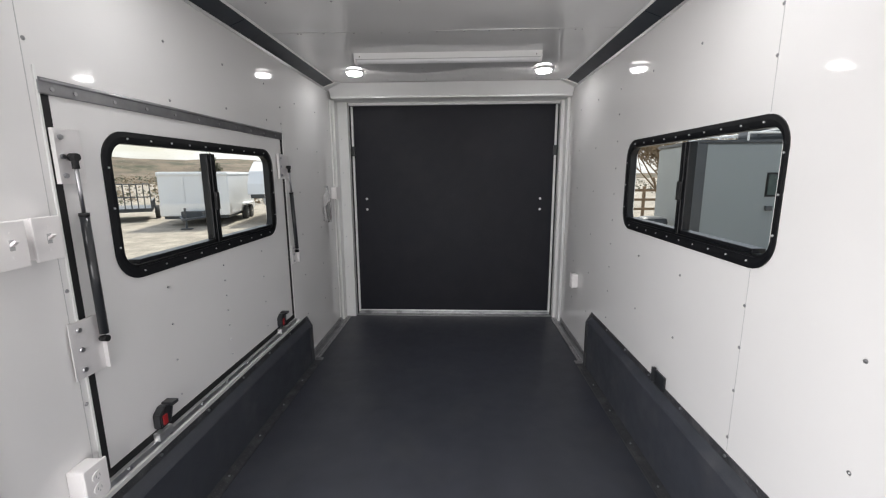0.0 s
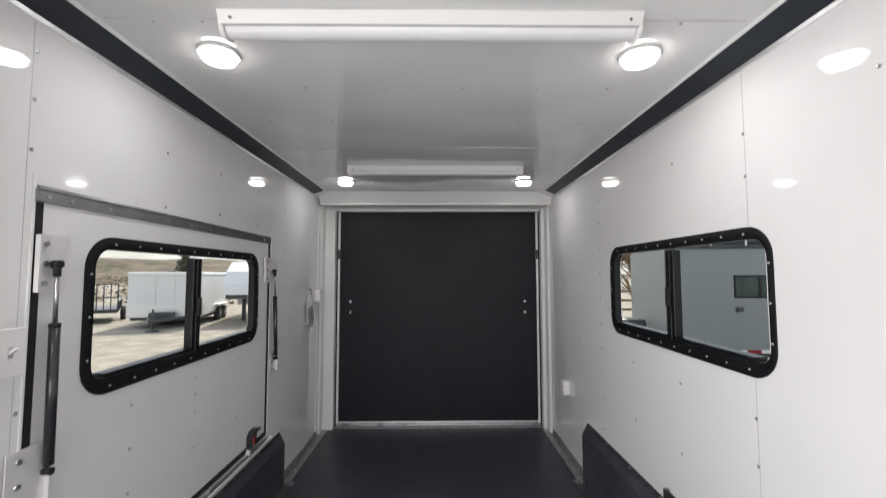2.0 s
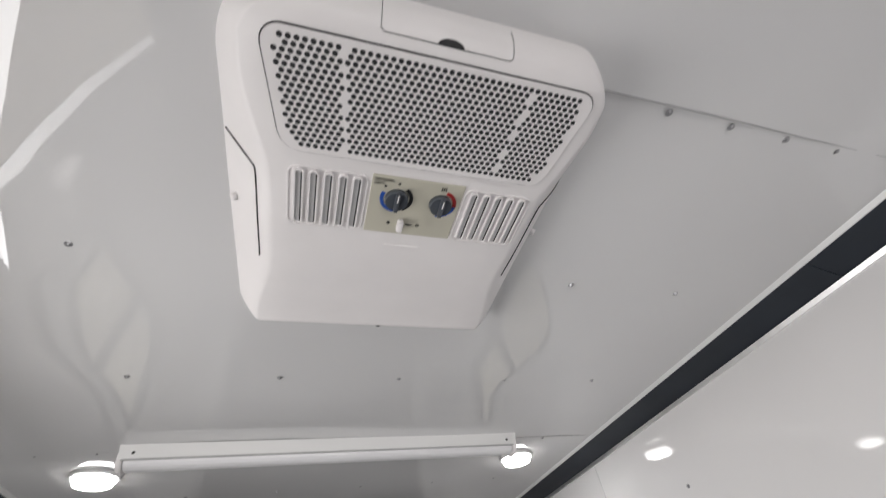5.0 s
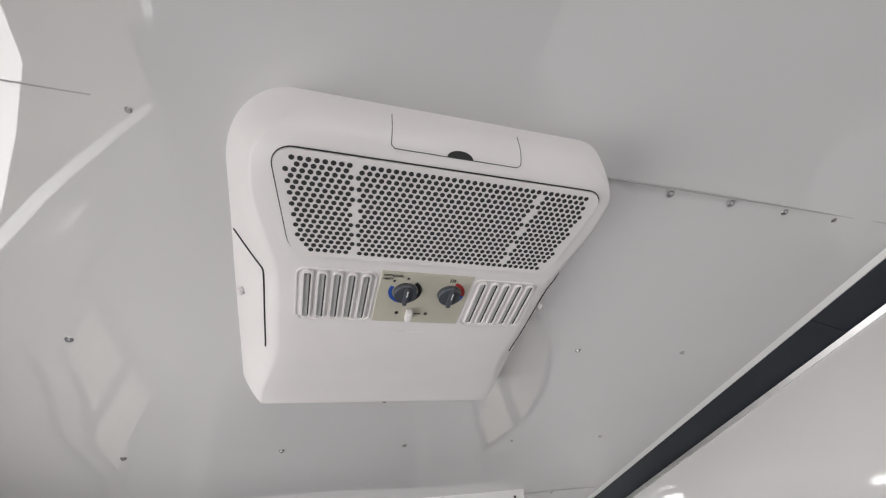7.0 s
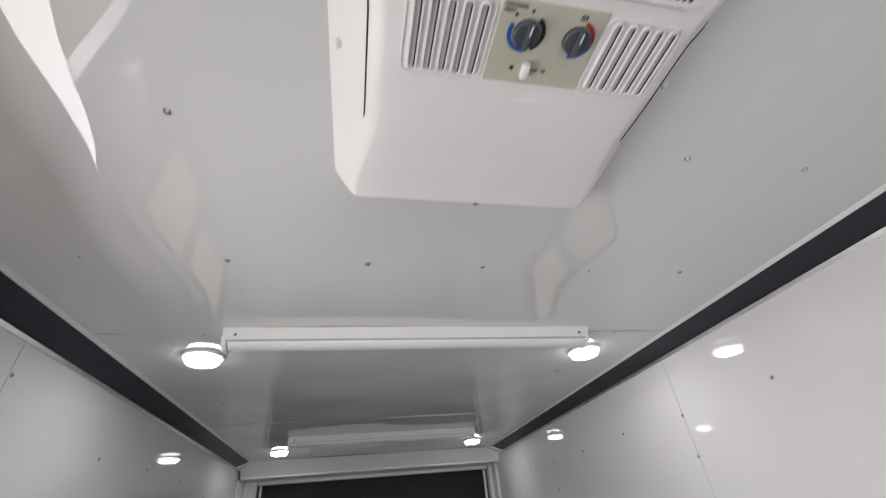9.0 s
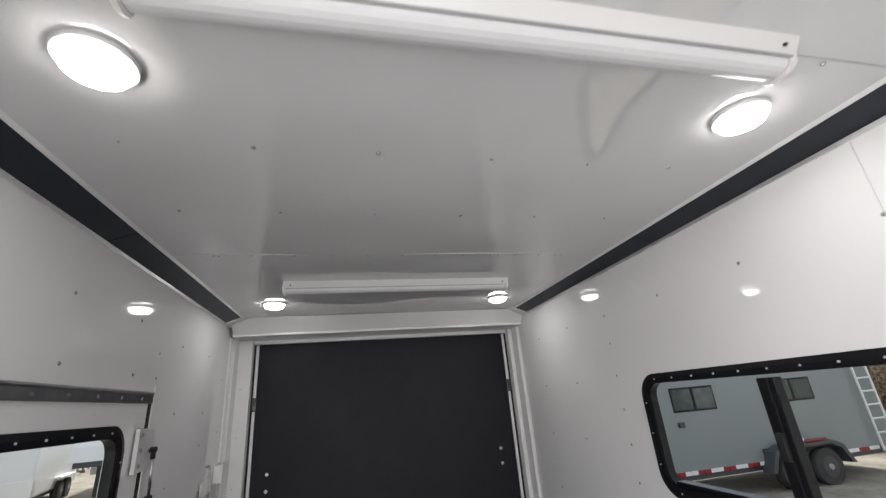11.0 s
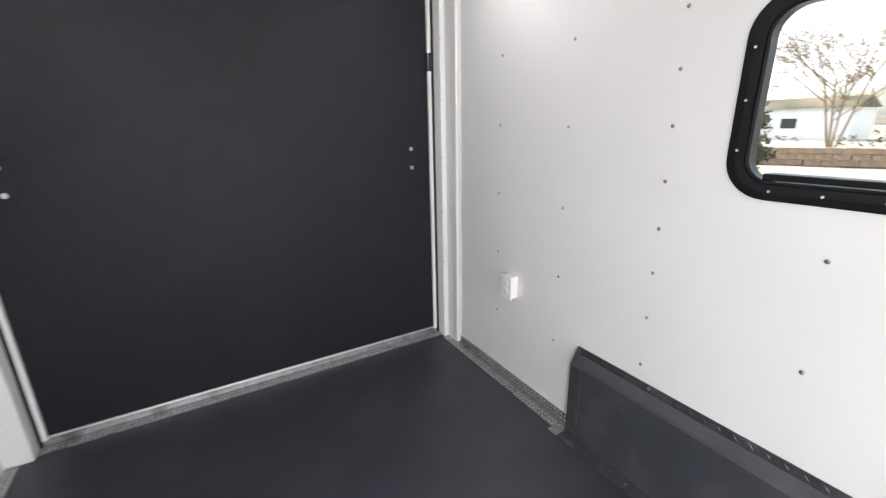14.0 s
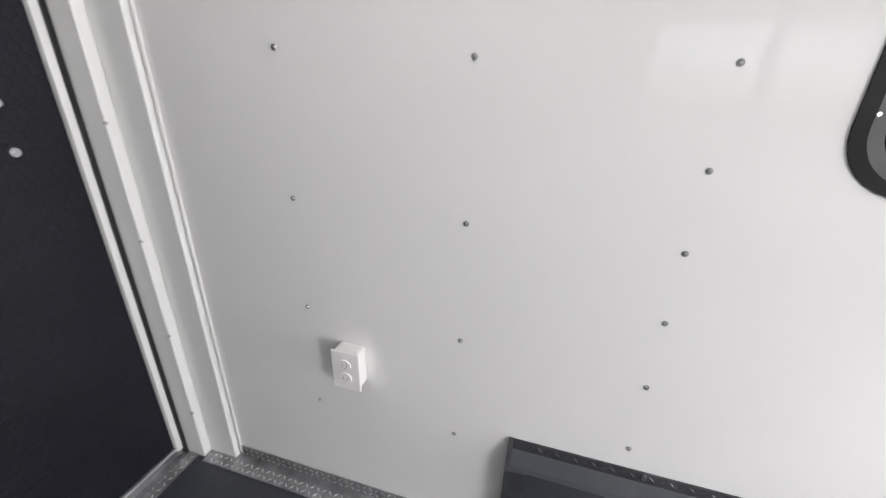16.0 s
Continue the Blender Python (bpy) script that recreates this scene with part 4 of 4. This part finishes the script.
for y, zs in ((1.502, (0.7, 1.055, 1.735, 1.87, 2.0)), (2.04, (1.67, 1.885)), (2.44, (1.70, 1.9)), (2.86, (1.70, 1.9)), (3.06, (1.70, 1.80)),
              (3.30, (0.36, 0.66, 0.96, 1.26, 1.56, 1.86)), (3.70, (0.36, 0.66, 0.96, 1.40, 1.56, 1.86)), (3.99, (0.36, 0.9, 1.45, 1.75))):
    for z in zs:
        if z > 0.42 or y > WB1 + 0.02:
            screw(wl_, (XL, y, z), (1, 0, 0))

# ---- outside ----
GZ = -0.75
bm = bmesh.new()
gx = sorted([-900, -400, -200, -100, 100, 200, 400, 900] + list(range(-60, 61, 4)))
rnd = random.Random(3)
gv = [[bm.verts.new((x, y, GZ + (rnd.uniform(-0.03, 0.03) if max(abs(x), abs(y)) < 90 else 0))) for x in gx] for y in gx]
for j in range(len(gx) - 1):
    for i in range(len(gx) - 1):
        bm.faces.new((gv[j][i], gv[j][i + 1], gv[j + 1][i + 1], gv[j + 1][i]))
st(finish("ground", bm, SAND, smooth=True), "pale sandy gravel yard", "ground")


def hill(cx, cy, rx, ry, h, rot, label):
    bm = bmesh.new()
    r_ = 36
    g = [[None] * (r_ + 1) for _ in range(r_ + 1)]
    for j in range(r_ + 1):
        for i in range(r_ + 1):
            u, v = i / r_ * 2 - 1, j / r_ * 2 - 1
            d = max(0, 1 - u * u) * max(0, 1 - v * v)
            z = h * d * (0.75 + 0.5 * noise.noise(Vector((u * 2.5 + cx, v * 2.5, 0)))) + 0.10 * h * d * noise.noise(Vector((u * 9, v * 9, cx)))
            g[j][i] = bm.verts.new((u * rx, v * ry, z - 0.5))
    for j in range(r_):
        for i in range(r_):
            bm.faces.new((g[j][i], g[j][i + 1], g[j + 1][i + 1], g[j + 1][i]))
    bmesh.ops.transform(bm, matrix=pose(cx, cy, GZ, 0, 0, rot), verts=bm.verts)
    return st(finish("backdrop_hill", bm, HILL, smooth=True), label, "hill")


hill(-150, 120, 150, 60, 12.5, 40, "dry brown scrub-covered hill in the distance")
hill(-60, 210, 160, 50, 6.5, 5, "low dry brown hill in the distance")
hill(190, 150, 180, 60, 6, -45, "low dry brown hill in the distance")
# scrub on the hills and yard edge: one scatter of small clumps
bm = bmesh.new()
rnd = random.Random(8)
for k in range(900):
    a, d = rnd.uniform(radians(95), radians(150)), rnd.uniform(34, 120)
    if k % 4 == 0:
        a, d = rnd.uniform(radians(5), radians(70)), rnd.uniform(45, 120)
    c = Vector((d * math.cos(a), d * math.sin(a), GZ + max(0, (d - 60) * 0.03 if a > 1.6 else 0)))
    s_ = rnd.uniform(0.3, 0.9)
    for q in range(16):
        o_ = c + Vector((rnd.uniform(-1, 1), rnd.uniform(-1, 1), rnd.uniform(0, 0.9))) * s_
        v_ = [bm.verts.new(o_ + Vector((rnd.uniform(-1, 1), rnd.uniform(-1, 1), rnd.uniform(-0.7, 0.9))) * s_ * 0.3) for _ in range(4)]
        for f in ((0, 1, 2), (0, 2, 3), (0, 1, 3), (1, 2, 3)):
            fc = bm.faces.new([v_[i] for i in f])
            fc.material_index = k % 2
tagged(finish("scrub", bm, [LEAFG, LEAFD]), "scattered low dry brush on the slopes", "brush", kind="stuff")


def wheel(parent, c, r, w, axis):
    c, a = Vector(c), Vector(axis)
    adopt(parent, cyl("tyre", c - a * w / 2, c + a * w / 2, r, TYRE, seg=28), cyl("rim", c - a * (w / 2 + 0.01), c + a * (w / 2 + 0.01), r * 0.58, DARKG, seg=20, r2=r * 0.5),
          cyl("hub", c - a * (w / 2 + 0.03), c + a * (w / 2 + 0.03), r * 0.16, STEEL, seg=12))


# grey trailer parked broadside
gt = tagged(empty("grey_trailer", (8.3, 9.9, GZ)), "grey enclosed cargo trailer with ladder and side windows", "trailer")
GY, GX0, GX1, GB, GT = 9.0, 4.84, 11.75, -0.22, 1.95
adopt(gt, prism("body", [(GX0, GY), (GX1, GY), (GX1, GY + 2.1), (GX0 + 0.2, GY + 2.1)], 2, GB, GT, BODYG, bevel=0.03),
      prism("roof", [(GX0 - 0.03, GY - 0.03), (GX1 + 0.03, GY - 0.03), (GX1 + 0.03, GY + 2.13), (GX0 + 0.17, GY + 2.13)], 2, GT, GT + 0.07, DARKG, bevel=0.02),
      box("corner_trim", (GX0 - 0.06, GY - 0.025, GB), (GX0 + 0.16, GY + 0.01, GT), DARKG, bevel=0.01),
      box("skirt_frame", (GX0, GY + 0.05, GB - 0.12), (GX1, GY + 2.05, GB), DARKG))
for x0, x1 in ((6.22, 7.3), (8.78, 9.95)):
    adopt(gt, box("pane", (x0 + 0.04, GY - 0.012, 0.94), (x1 - 0.04, GY + 0.002, 1.34), TINT), box("window_rim", (x0, GY - 0.008, 0.9), (x1, GY + 0.002, 1.38), BLACK, bevel=0.004),
          box("window_bar", ((x0 + x1) / 2 - 0.03, GY - 0.018, 0.94), ((x0 + x1) / 2 + 0.03, GY - 0.006, 1.34), BLACK))
adopt(gt, box("door_lock", (6.25, GY - 0.05, 0.62), (6.38, GY, 0.72), DARKG, bevel=0.01))
for k in range(44):
    x = GX0 + 0.1 + k * 0.15
    if x < GX1 - 0.15 and not 8.0 < x < 10.3:
        adopt(gt, box("reflector", (x, GY - 0.012, GB - 0.02), (x + 0.14, GY + 0.002, GB + 0.05), REDP if (k // 2) % 2 else PLASTIC))
for x in (8.62, 9.5):
    wheel(gt, (x, GY - 0.06, GZ + 0.35), 0.35, 0.22, (0, 1, 0))
adopt(gt, prism("fender", [(7.95, GB - 0.15), (8.15, GB + 0.22), (8.4, GB + 0.32), (9.7, GB + 0.32), (9.95, GB + 0.22), (10.15, GB - 0.15), (10.05, GB - 0.15), (9.88, GB + 0.16), (9.65, GB + 0.25), (8.45, GB + 0.25), (8.22, GB + 0.16), (8.05, GB - 0.15)], 1, GY - 0.24, GY + 0.01, DARKG),
      box("wheel_arch", (8.1, GY - 0.004, GB - 0.1), (10.0, GY + 0.01, GB + 0.27), TYRE),
      box("fender_strip", (8.35, GY - 0.205, GB + 0.33), (9.6, GY - 0.15, GB + 0.37), REDP), box("marker_lamp", (8.8, GY - 0.21, GB + 0.36), (9.0, GY - 0.15, GB + 0.42), PLASTIC))
bm = bmesh.new()
for x in (11.2, 11.62):
    add_cyl(bm, (x, GY - 0.10, GB - 0.05), (x, GY - 0.10, GT + 0.22), 0.025, seg=10)
for k in range(8):
    add_cyl(bm, (11.2, GY - 0.10, GB + 0.02 + k * 0.29), (11.62, GY - 0.10, GB + 0.02 + k * 0.29), 0.02, seg=8)
for y in (GY - 0.05, GY + 2.1):
    for z in (GT + 0.2, GT + 0.28):
        add_cyl(bm, (GX0 + 0.9, y, z), (GX1, y, z), 0.02, seg=8)
for k in range(9):
    x = GX0 + 0.9 + k * 0.74
    add_cyl(bm, (x, GY - 0.05, GT + 0.28), (x, GY + 2.1, GT + 0.28), 0.018, seg=8)
    for y in (GY - 0.05, GY + 2.1):
        add_cyl(bm, (x, y, GT + 0.05), (x, y, GT + 0.28), 0.018, seg=8)
adopt(gt, tagged(finish("ladder_and_rack", bm, BODYW), "white tubular ladder and roof rack"))
adopt(gt, box("roof_vent", (6.4, GY + 0.7, GT + 0.07), (7.6, GY + 1.4, GT + 0.36), DARKG, bevel=0.12))
adopt(gt, box("jack_post", (GX0 - 0.8, GY + 1.0, GZ), (GX0 - 0.7, GY + 1.1, GB), DARKG),
      box("tongue", (GX0 - 1.1, GY + 0.95, GB - 0.12), (GX0 + 0.2, GY + 1.15, GB - 0.02), DARKG, bevel=0.01),
      box("tongue_box", (GX0 - 0.62, GY + 0.8, GB - 0.02), (GX0 - 0.04, GY + 1.3, 0.40), DARKG, bevel=0.12))

# white cargo trailer across the yard
wt = tagged(empty("white_trailer", (-11.2, 17.6, GZ)), "white enclosed cargo trailer parked on its jack", "trailer")
WM = pose(-11.2, 17.6, GZ, 0, 0, 15)
bm = bmesh.new()
add_box(bm, (-1.35, 0, 0.42), (1.35, 4.9, 2.2), 0.06)
adopt(wt, finish("body", bm, BODYW))
bm = bmesh.new()
add_box(bm, (-1.38, -0.04, 2.1), (1.38, 4.95, 2.28), 0.08)
adopt(wt, finish("roof", bm, BODYW))
bm = bmesh.new()
add_box(bm, (-1.36, -0.012, 0.45), (1.36, 0.3, 0.95), 0.005)
adopt(wt, tagged(finish("stone_guard", bm, ALU), "dull aluminium stone guard"))
bm = bmesh.new()
for s_ in (-1, 1):
    add_cyl(bm, (s_ * 0.7, 0.2, 0.4), (0, -1.5, 0.4), 0.05, seg=8)
add_cyl(bm, (0, -1.2, 0.05), (0, -1.2, 0.85), 0.04, seg=10)
add_box(bm, (-0.2, -1.3, 0.0), (0.2, -1.1, 0.03))
add_box(bm, (-0.4, -0.5, 0.42), (0.4, -0.1, 0.65))
add_box(bm, (-1.25, 0.1, 0.3), (1.25, 4.8, 0.42))
adopt(wt, finish("tongue_and_jack", bm, DARKG))
bm = bmesh.new()
for x in (-0.35, 0.35):
    add_box(bm, (x - 0.003, -0.018, 0.95), (x + 0.003, -0.005, 2.1))
adopt(wt, finish("panel_joints", bm, GREYP))
for y in (2.6, 3.5):
    wheel(wt, (1.38, y, 0.33), 0.33, 0.22, (1, 0, 0))
bm = bmesh.new()
add_box(bm, (1.3, 2.15, 0.72), (1.56, 3.95, 0.80), 0.03)
adopt(wt, finish("fender", bm, ALU))
for o in wt.children:
    o.matrix_parent_inverse = Matrix.Translation(wt.location).inverted() @ WM

# fifth-wheel nose beyond it
fw = tagged(empty("camper_nose", (-8.25, 19.6, GZ)), "white camper nose above a black hitch frame", "camper")
FM = pose(-8.25, 19.6, GZ, 0, 0, 12)
bm = bmesh.new()
pts = [(-1.2, 1.3), (-1.1, 1.75), (-0.7, 2.3), (0.2, 2.75), (6, 2.8), (6, 0.7), (1.4, 0.7), (1.3, 1.3)]
lo_, hi_ = [bm.verts.new((-1.2, y, z)) for y, z in pts], [bm.verts.new((1.2, y, z)) for y, z in pts]
bm.faces.new(lo_), bm.faces.new(hi_)
for i in range(len(pts)):
    bm.faces.new((lo_[i], lo_[(i + 1) % 8], hi_[(i + 1) % 8], hi_[i]))
adopt(fw, finish("body", bm, BODYW))
bm = bmesh.new()
add_box(bm, (-1.1, -1.1, 1.12), (1.1, 1.4, 1.3))
add_box(bm, (-0.35, -0.4, 0.35), (0.35, 0.1, 1.15))
add_box(bm, (-0.9, 0.9, 0.0), (-0.75, 1.05, 1.2))
add_box(bm, (0.75, 0.9, 0.0), (0.9, 1.05, 1.2))
adopt(fw, finish("hitch_frame", bm, DARKG))
for o in fw.children:
    o.matrix_parent_inverse = Matrix.Translation(fw.location).inverted() @ FM

# black utility trailer with a mesh gate
ut = tagged(empty("utility_trailer", (-15.3, 18.8, GZ)), "black flatbed utility trailer with a raised gate", "trailer")
UM = pose(-15.3, 18.8, GZ, 0, 0, 35)
bm = bmesh.new()
add_box(bm, (-1.0, 0, 0.45), (1.0, 3.6, 0.58))
for k in range(9):
    add_cyl(bm, (-1 + k * 0.25, 0, 0.55), (-1 + k * 0.25, -0.1, 1.75), 0.025, seg=6)
for z in (0.6, 1.15, 1.75):
    add_cyl(bm, (-1, -0.05, z), (1, -0.05, z), 0.025, seg=6)
for s_ in (-1, 1):
    add_cyl(bm, (s_, 0, 0.95), (s_, 3.6, 0.95), 0.03, seg=6)
    for k in range(5):
        add_cyl(bm, (s_, k * 0.9, 0.5), (s_, k * 0.9, 0.95), 0.03, seg=6)
adopt(ut, finish("frame", bm, DARKG))
for s_ in (-1.15, 1.15):
    wheel(ut, (s_, 1.8, 0.33), 0.33, 0.2, (1, 0, 0))
for o in ut.children:
    o.matrix_parent_inverse = Matrix.Translation(ut.location).inverted() @ UM

# white travel trailer beside the yard
tt = tagged(empty("travel_trailer", (12, 1, GZ)), "white travel trailer with dark body lines", "camper")
adopt(tt, prism("body", [(4.2, 0.02), (4.22, 0.9), (4.02, 2.2), (3.6, 2.75), (-4, 2.8), (-4, 0.02)], 0, 10.8, 13.2, BODYW, bevel=0.05),
      box("chassis", (10.9, -3.9, -0.25), (13.1, 4.1, 0.02), DARKG))
for z in (0.75, 0.82):
    adopt(tt, box("body_line", (10.79, -3.5, z), (10.802, 3.85, z + 0.03), DARKG))
for k in range(6):
    adopt(tt, box("lettering_bar", (10.79, 3.2 - k * 0.28, 1.28), (10.802, 3.28 - k * 0.28, 1.5), DARKG))
for y in (0.4, -0.6):
    wheel(tt, (10.95, y, GZ + 0.36), 0.36, 0.22, (1, 0, 0))

# low stone retaining wall and distant white houses
rw = st(empty("retaining_wall", (26, 12, GZ)), "low dry-laid brown stone retaining wall", "wall")
rnd = random.Random(4)
stone_meshes = []
for k in range(5):
    bm = bmesh.new()
    v_ = add_box(bm, (-0.2, -0.31, -0.13), (0.2, 0.31, 0.13), 0.04)
    for q in bm.verts:
        q.co += Vector((rnd.uniform(-1, 1), rnd.uniform(-1, 1), rnd.uniform(-1, 1))) * 0.02
    o = finish("stone", bm, STONE)
    stone_meshes.append(o.data)
    bpy.data.objects.remove(o)
wd = Vector((-0.45, 0.89, 0)).normalized()
for r_ in range(3):
    for k in range(40):
        p = Vector((27.5, 3.5, GZ + 0.14 + r_ * 0.27)) + wd * (k * 0.63 + (r_ % 2) * 0.3)
        o = new("stone", rnd.choice(stone_meshes))
        o.matrix_world = Matrix.Translation(p) @ Matrix.Rotation(math.atan2(wd.y, wd.x) - math.pi / 2 + rnd.uniform(-0.06, 0.06), 4, "Z")
        adopt(rw, o)
for x, y, w_, h_ in ((58, 24, 12, 3.2), (50, 34, 8, 2.8), (70, 12, 10, 3.4)):
    hs_ = tagged(empty("house", (x, y, GZ)), "distant low white building with a pale roof", "house", group="distant houses")
    adopt(hs_, box("wall", (x - 3, y - w_ / 2, GZ), (x + 3, y + w_ / 2, GZ + h_), BODYW),
          prism("roof", [(x - 3.4, GZ + h_), (x, GZ + h_ + 1.1), (x + 3.4, GZ + h_)], 1, y - w_ / 2 - 0.3, y + w_ / 2 + 0.3, HILL),
          box("window", (x - 3.03, y - 1.6, GZ + 1.2), (x - 2.99, y - 0.2, GZ + 2.2), TINT), box("window", (x - 3.03, y + 1.2, GZ + 1.2), (x - 2.99, y + 2.6, GZ + 2.2), TINT))


def tree(x, y, h, spread, kind, seed, label, cat):
    """A trunk with limbs; kind 'bare' has fine twigs, 'green' a dense uneven crown of small sprays."""
    rn = random.Random(seed)
    e = tagged(empty(cat.replace(" ", "_"), (x, y, GZ)), label, cat)
    base = Vector((x, y, GZ - 0.05))
    bm, lf = bmesh.new(), bmesh.new()

    def spray(c, s, up):
        d = Vector((rn.gauss(0, 1), rn.gauss(0, 1), abs(rn.gauss(0, 1)) * up)).normalized()
        n_ = d.cross(Vector((rn.gauss(0, 1), rn.gauss(0, 1), rn.gauss(0, 1)))).normalized()
        a, b = c + n_ * s * 0.22, c - n_ * s * 0.22
        t = c + d * s
        k = c + d * s * 0.45 + n_.cross(d) * s * 0.15
        vs = [lf.verts.new(p) for p in (a, b, t, k)]
        lf.faces.new((vs[0], vs[1], vs[3])), lf.faces.new((vs[1], vs[2], vs[3])), lf.faces.new((vs[0], vs[3], vs[2]))

    def limb(p, d, ln, r, lev):
        q = p + d * ln
        add_cyl(bm, p, q, r, r * 0.62, 6)
        if lev == 0:
            for _ in range(14 if kind == "bare" else 22):
                spray(p.lerp(q, rn.uniform(0.2, 1.1)) + Vector((rn.gauss(0, 1), rn.gauss(0, 1), rn.gauss(0, 1))) * 0.10 * spread, (0.13 if kind == "bare" else 0.26) * rn.uniform(0.6, 1.3), 1.6)
            return
        for _ in range(4 if lev > 1 else 5):
            nd = (d + Vector((rn.gauss(0, 0.55), rn.gauss(0, 0.55), rn.gauss(0.1, 0.3)))).normalized()
            limb(p.lerp(q, rn.uniform(0.45, 1)), nd, ln * rn.uniform(0.5, 0.75), r * 0.5, lev - 1)
    if kind == "green":
        add_cyl(bm, base, base + Vector((0, 0, h)), 0.10, 0.02, 8)
        for k in range(90):
            t = rn.uniform(0.04, 0.97)
            a = rn.uniform(0, 6.28)
            ln = spread * (1 - t) ** 0.7 * rn.uniform(0.55, 1.1) + 0.12
            p = base + Vector((0, 0, h * t))
            d = Vector((math.cos(a), math.sin(a), 0.55)).normalized()
            add_cyl(bm, p, p + d * ln, 0.02, 0.006, 5)
            for _ in range(38):
                spray(p + d * ln * rn.uniform(0.25, 1.05) + Vector((rn.gauss(0, 0.10), rn.gauss(0, 0.10), rn.gauss(0, 0.10))), rn.uniform(0.12, 0.3), 2.0)
    else:
        for k in range(4):
            a = k * 1.6 + rn.uniform(-0.4, 0.4)
            limb(base + Vector((0.1 * math.cos(a), 0.1 * math.sin(a), 0)), Vector((0.25 * math.cos(a) * spread, 0.25 * math.sin(a) * spread, 1)).normalized(), h * 0.42, 0.07, 3)
    adopt(e, finish("trunk", bm, BARK), tagged(finish("foliage", lf, LEAFG if kind == "green" else LEAFD), kind="stuff"))
    return e


tree(15.5, 11.3, 2.9, 1.1, "bare", 1, "bare dry tan shrub at the yard edge", "shrub")
tree(17.6, 10.4, 3.4, 1.2, "green", 2, "dull green juniper tree at the yard edge", "juniper tree")
tree(14.2, 13.5, 3.6, 1.3, "green", 12, "dull green juniper tree at the yard edge", "juniper tree")
tree(15.8, 9.6, 2.4, 1.0, "green", 22, "dull green juniper bush at the yard edge", "juniper tree")
tree(18.5, 12.6, 3.2, 1.1, "bare", 5, "bare dry tan shrub at the yard edge", "shrub")
tree(33, 12.4, 10.5, 0.8, "bare", 6, "tall bare orange-brown tree behind the stone wall", "bare tree")
tree(20, 5.2, 5.5, 1.6, "green", 7, "green conifer behind the white camper", "conifer tree")
tree(8.4, 17.0, 5.0, 1.2, "bare", 9, "bare branching tree behind the grey trailer", "bare tree")
tree(5.2, 24, 2.6, 1.4, "bare", 10, "bare dry tan shrub beyond the fence", "shrub")
tree(-24, 40, 4.0, 1.6, "green", 11, "dark green juniper on the hillside foot", "juniper tree")

# rail fence beyond the grey trailer and behind the yard
fe = tagged(empty("rail_fence", (4, 21, GZ)), "weathered wooden rail fence at the yard edge", "fence")
bm = bmesh.new()
for k in range(8):
    add_box(bm, (1 + k * 1.6, 20.94, GZ - 0.1), (1.12 + k * 1.6, 21.06, GZ + 1.5), 0.01)
for z in (0.35, 0.8, 1.25):
    add_box(bm, (1, 20.92, GZ + z), (12.3, 20.95, GZ + z + 0.12), 0.006)
adopt(fe, finish("posts_and_rails", bm, BARK))
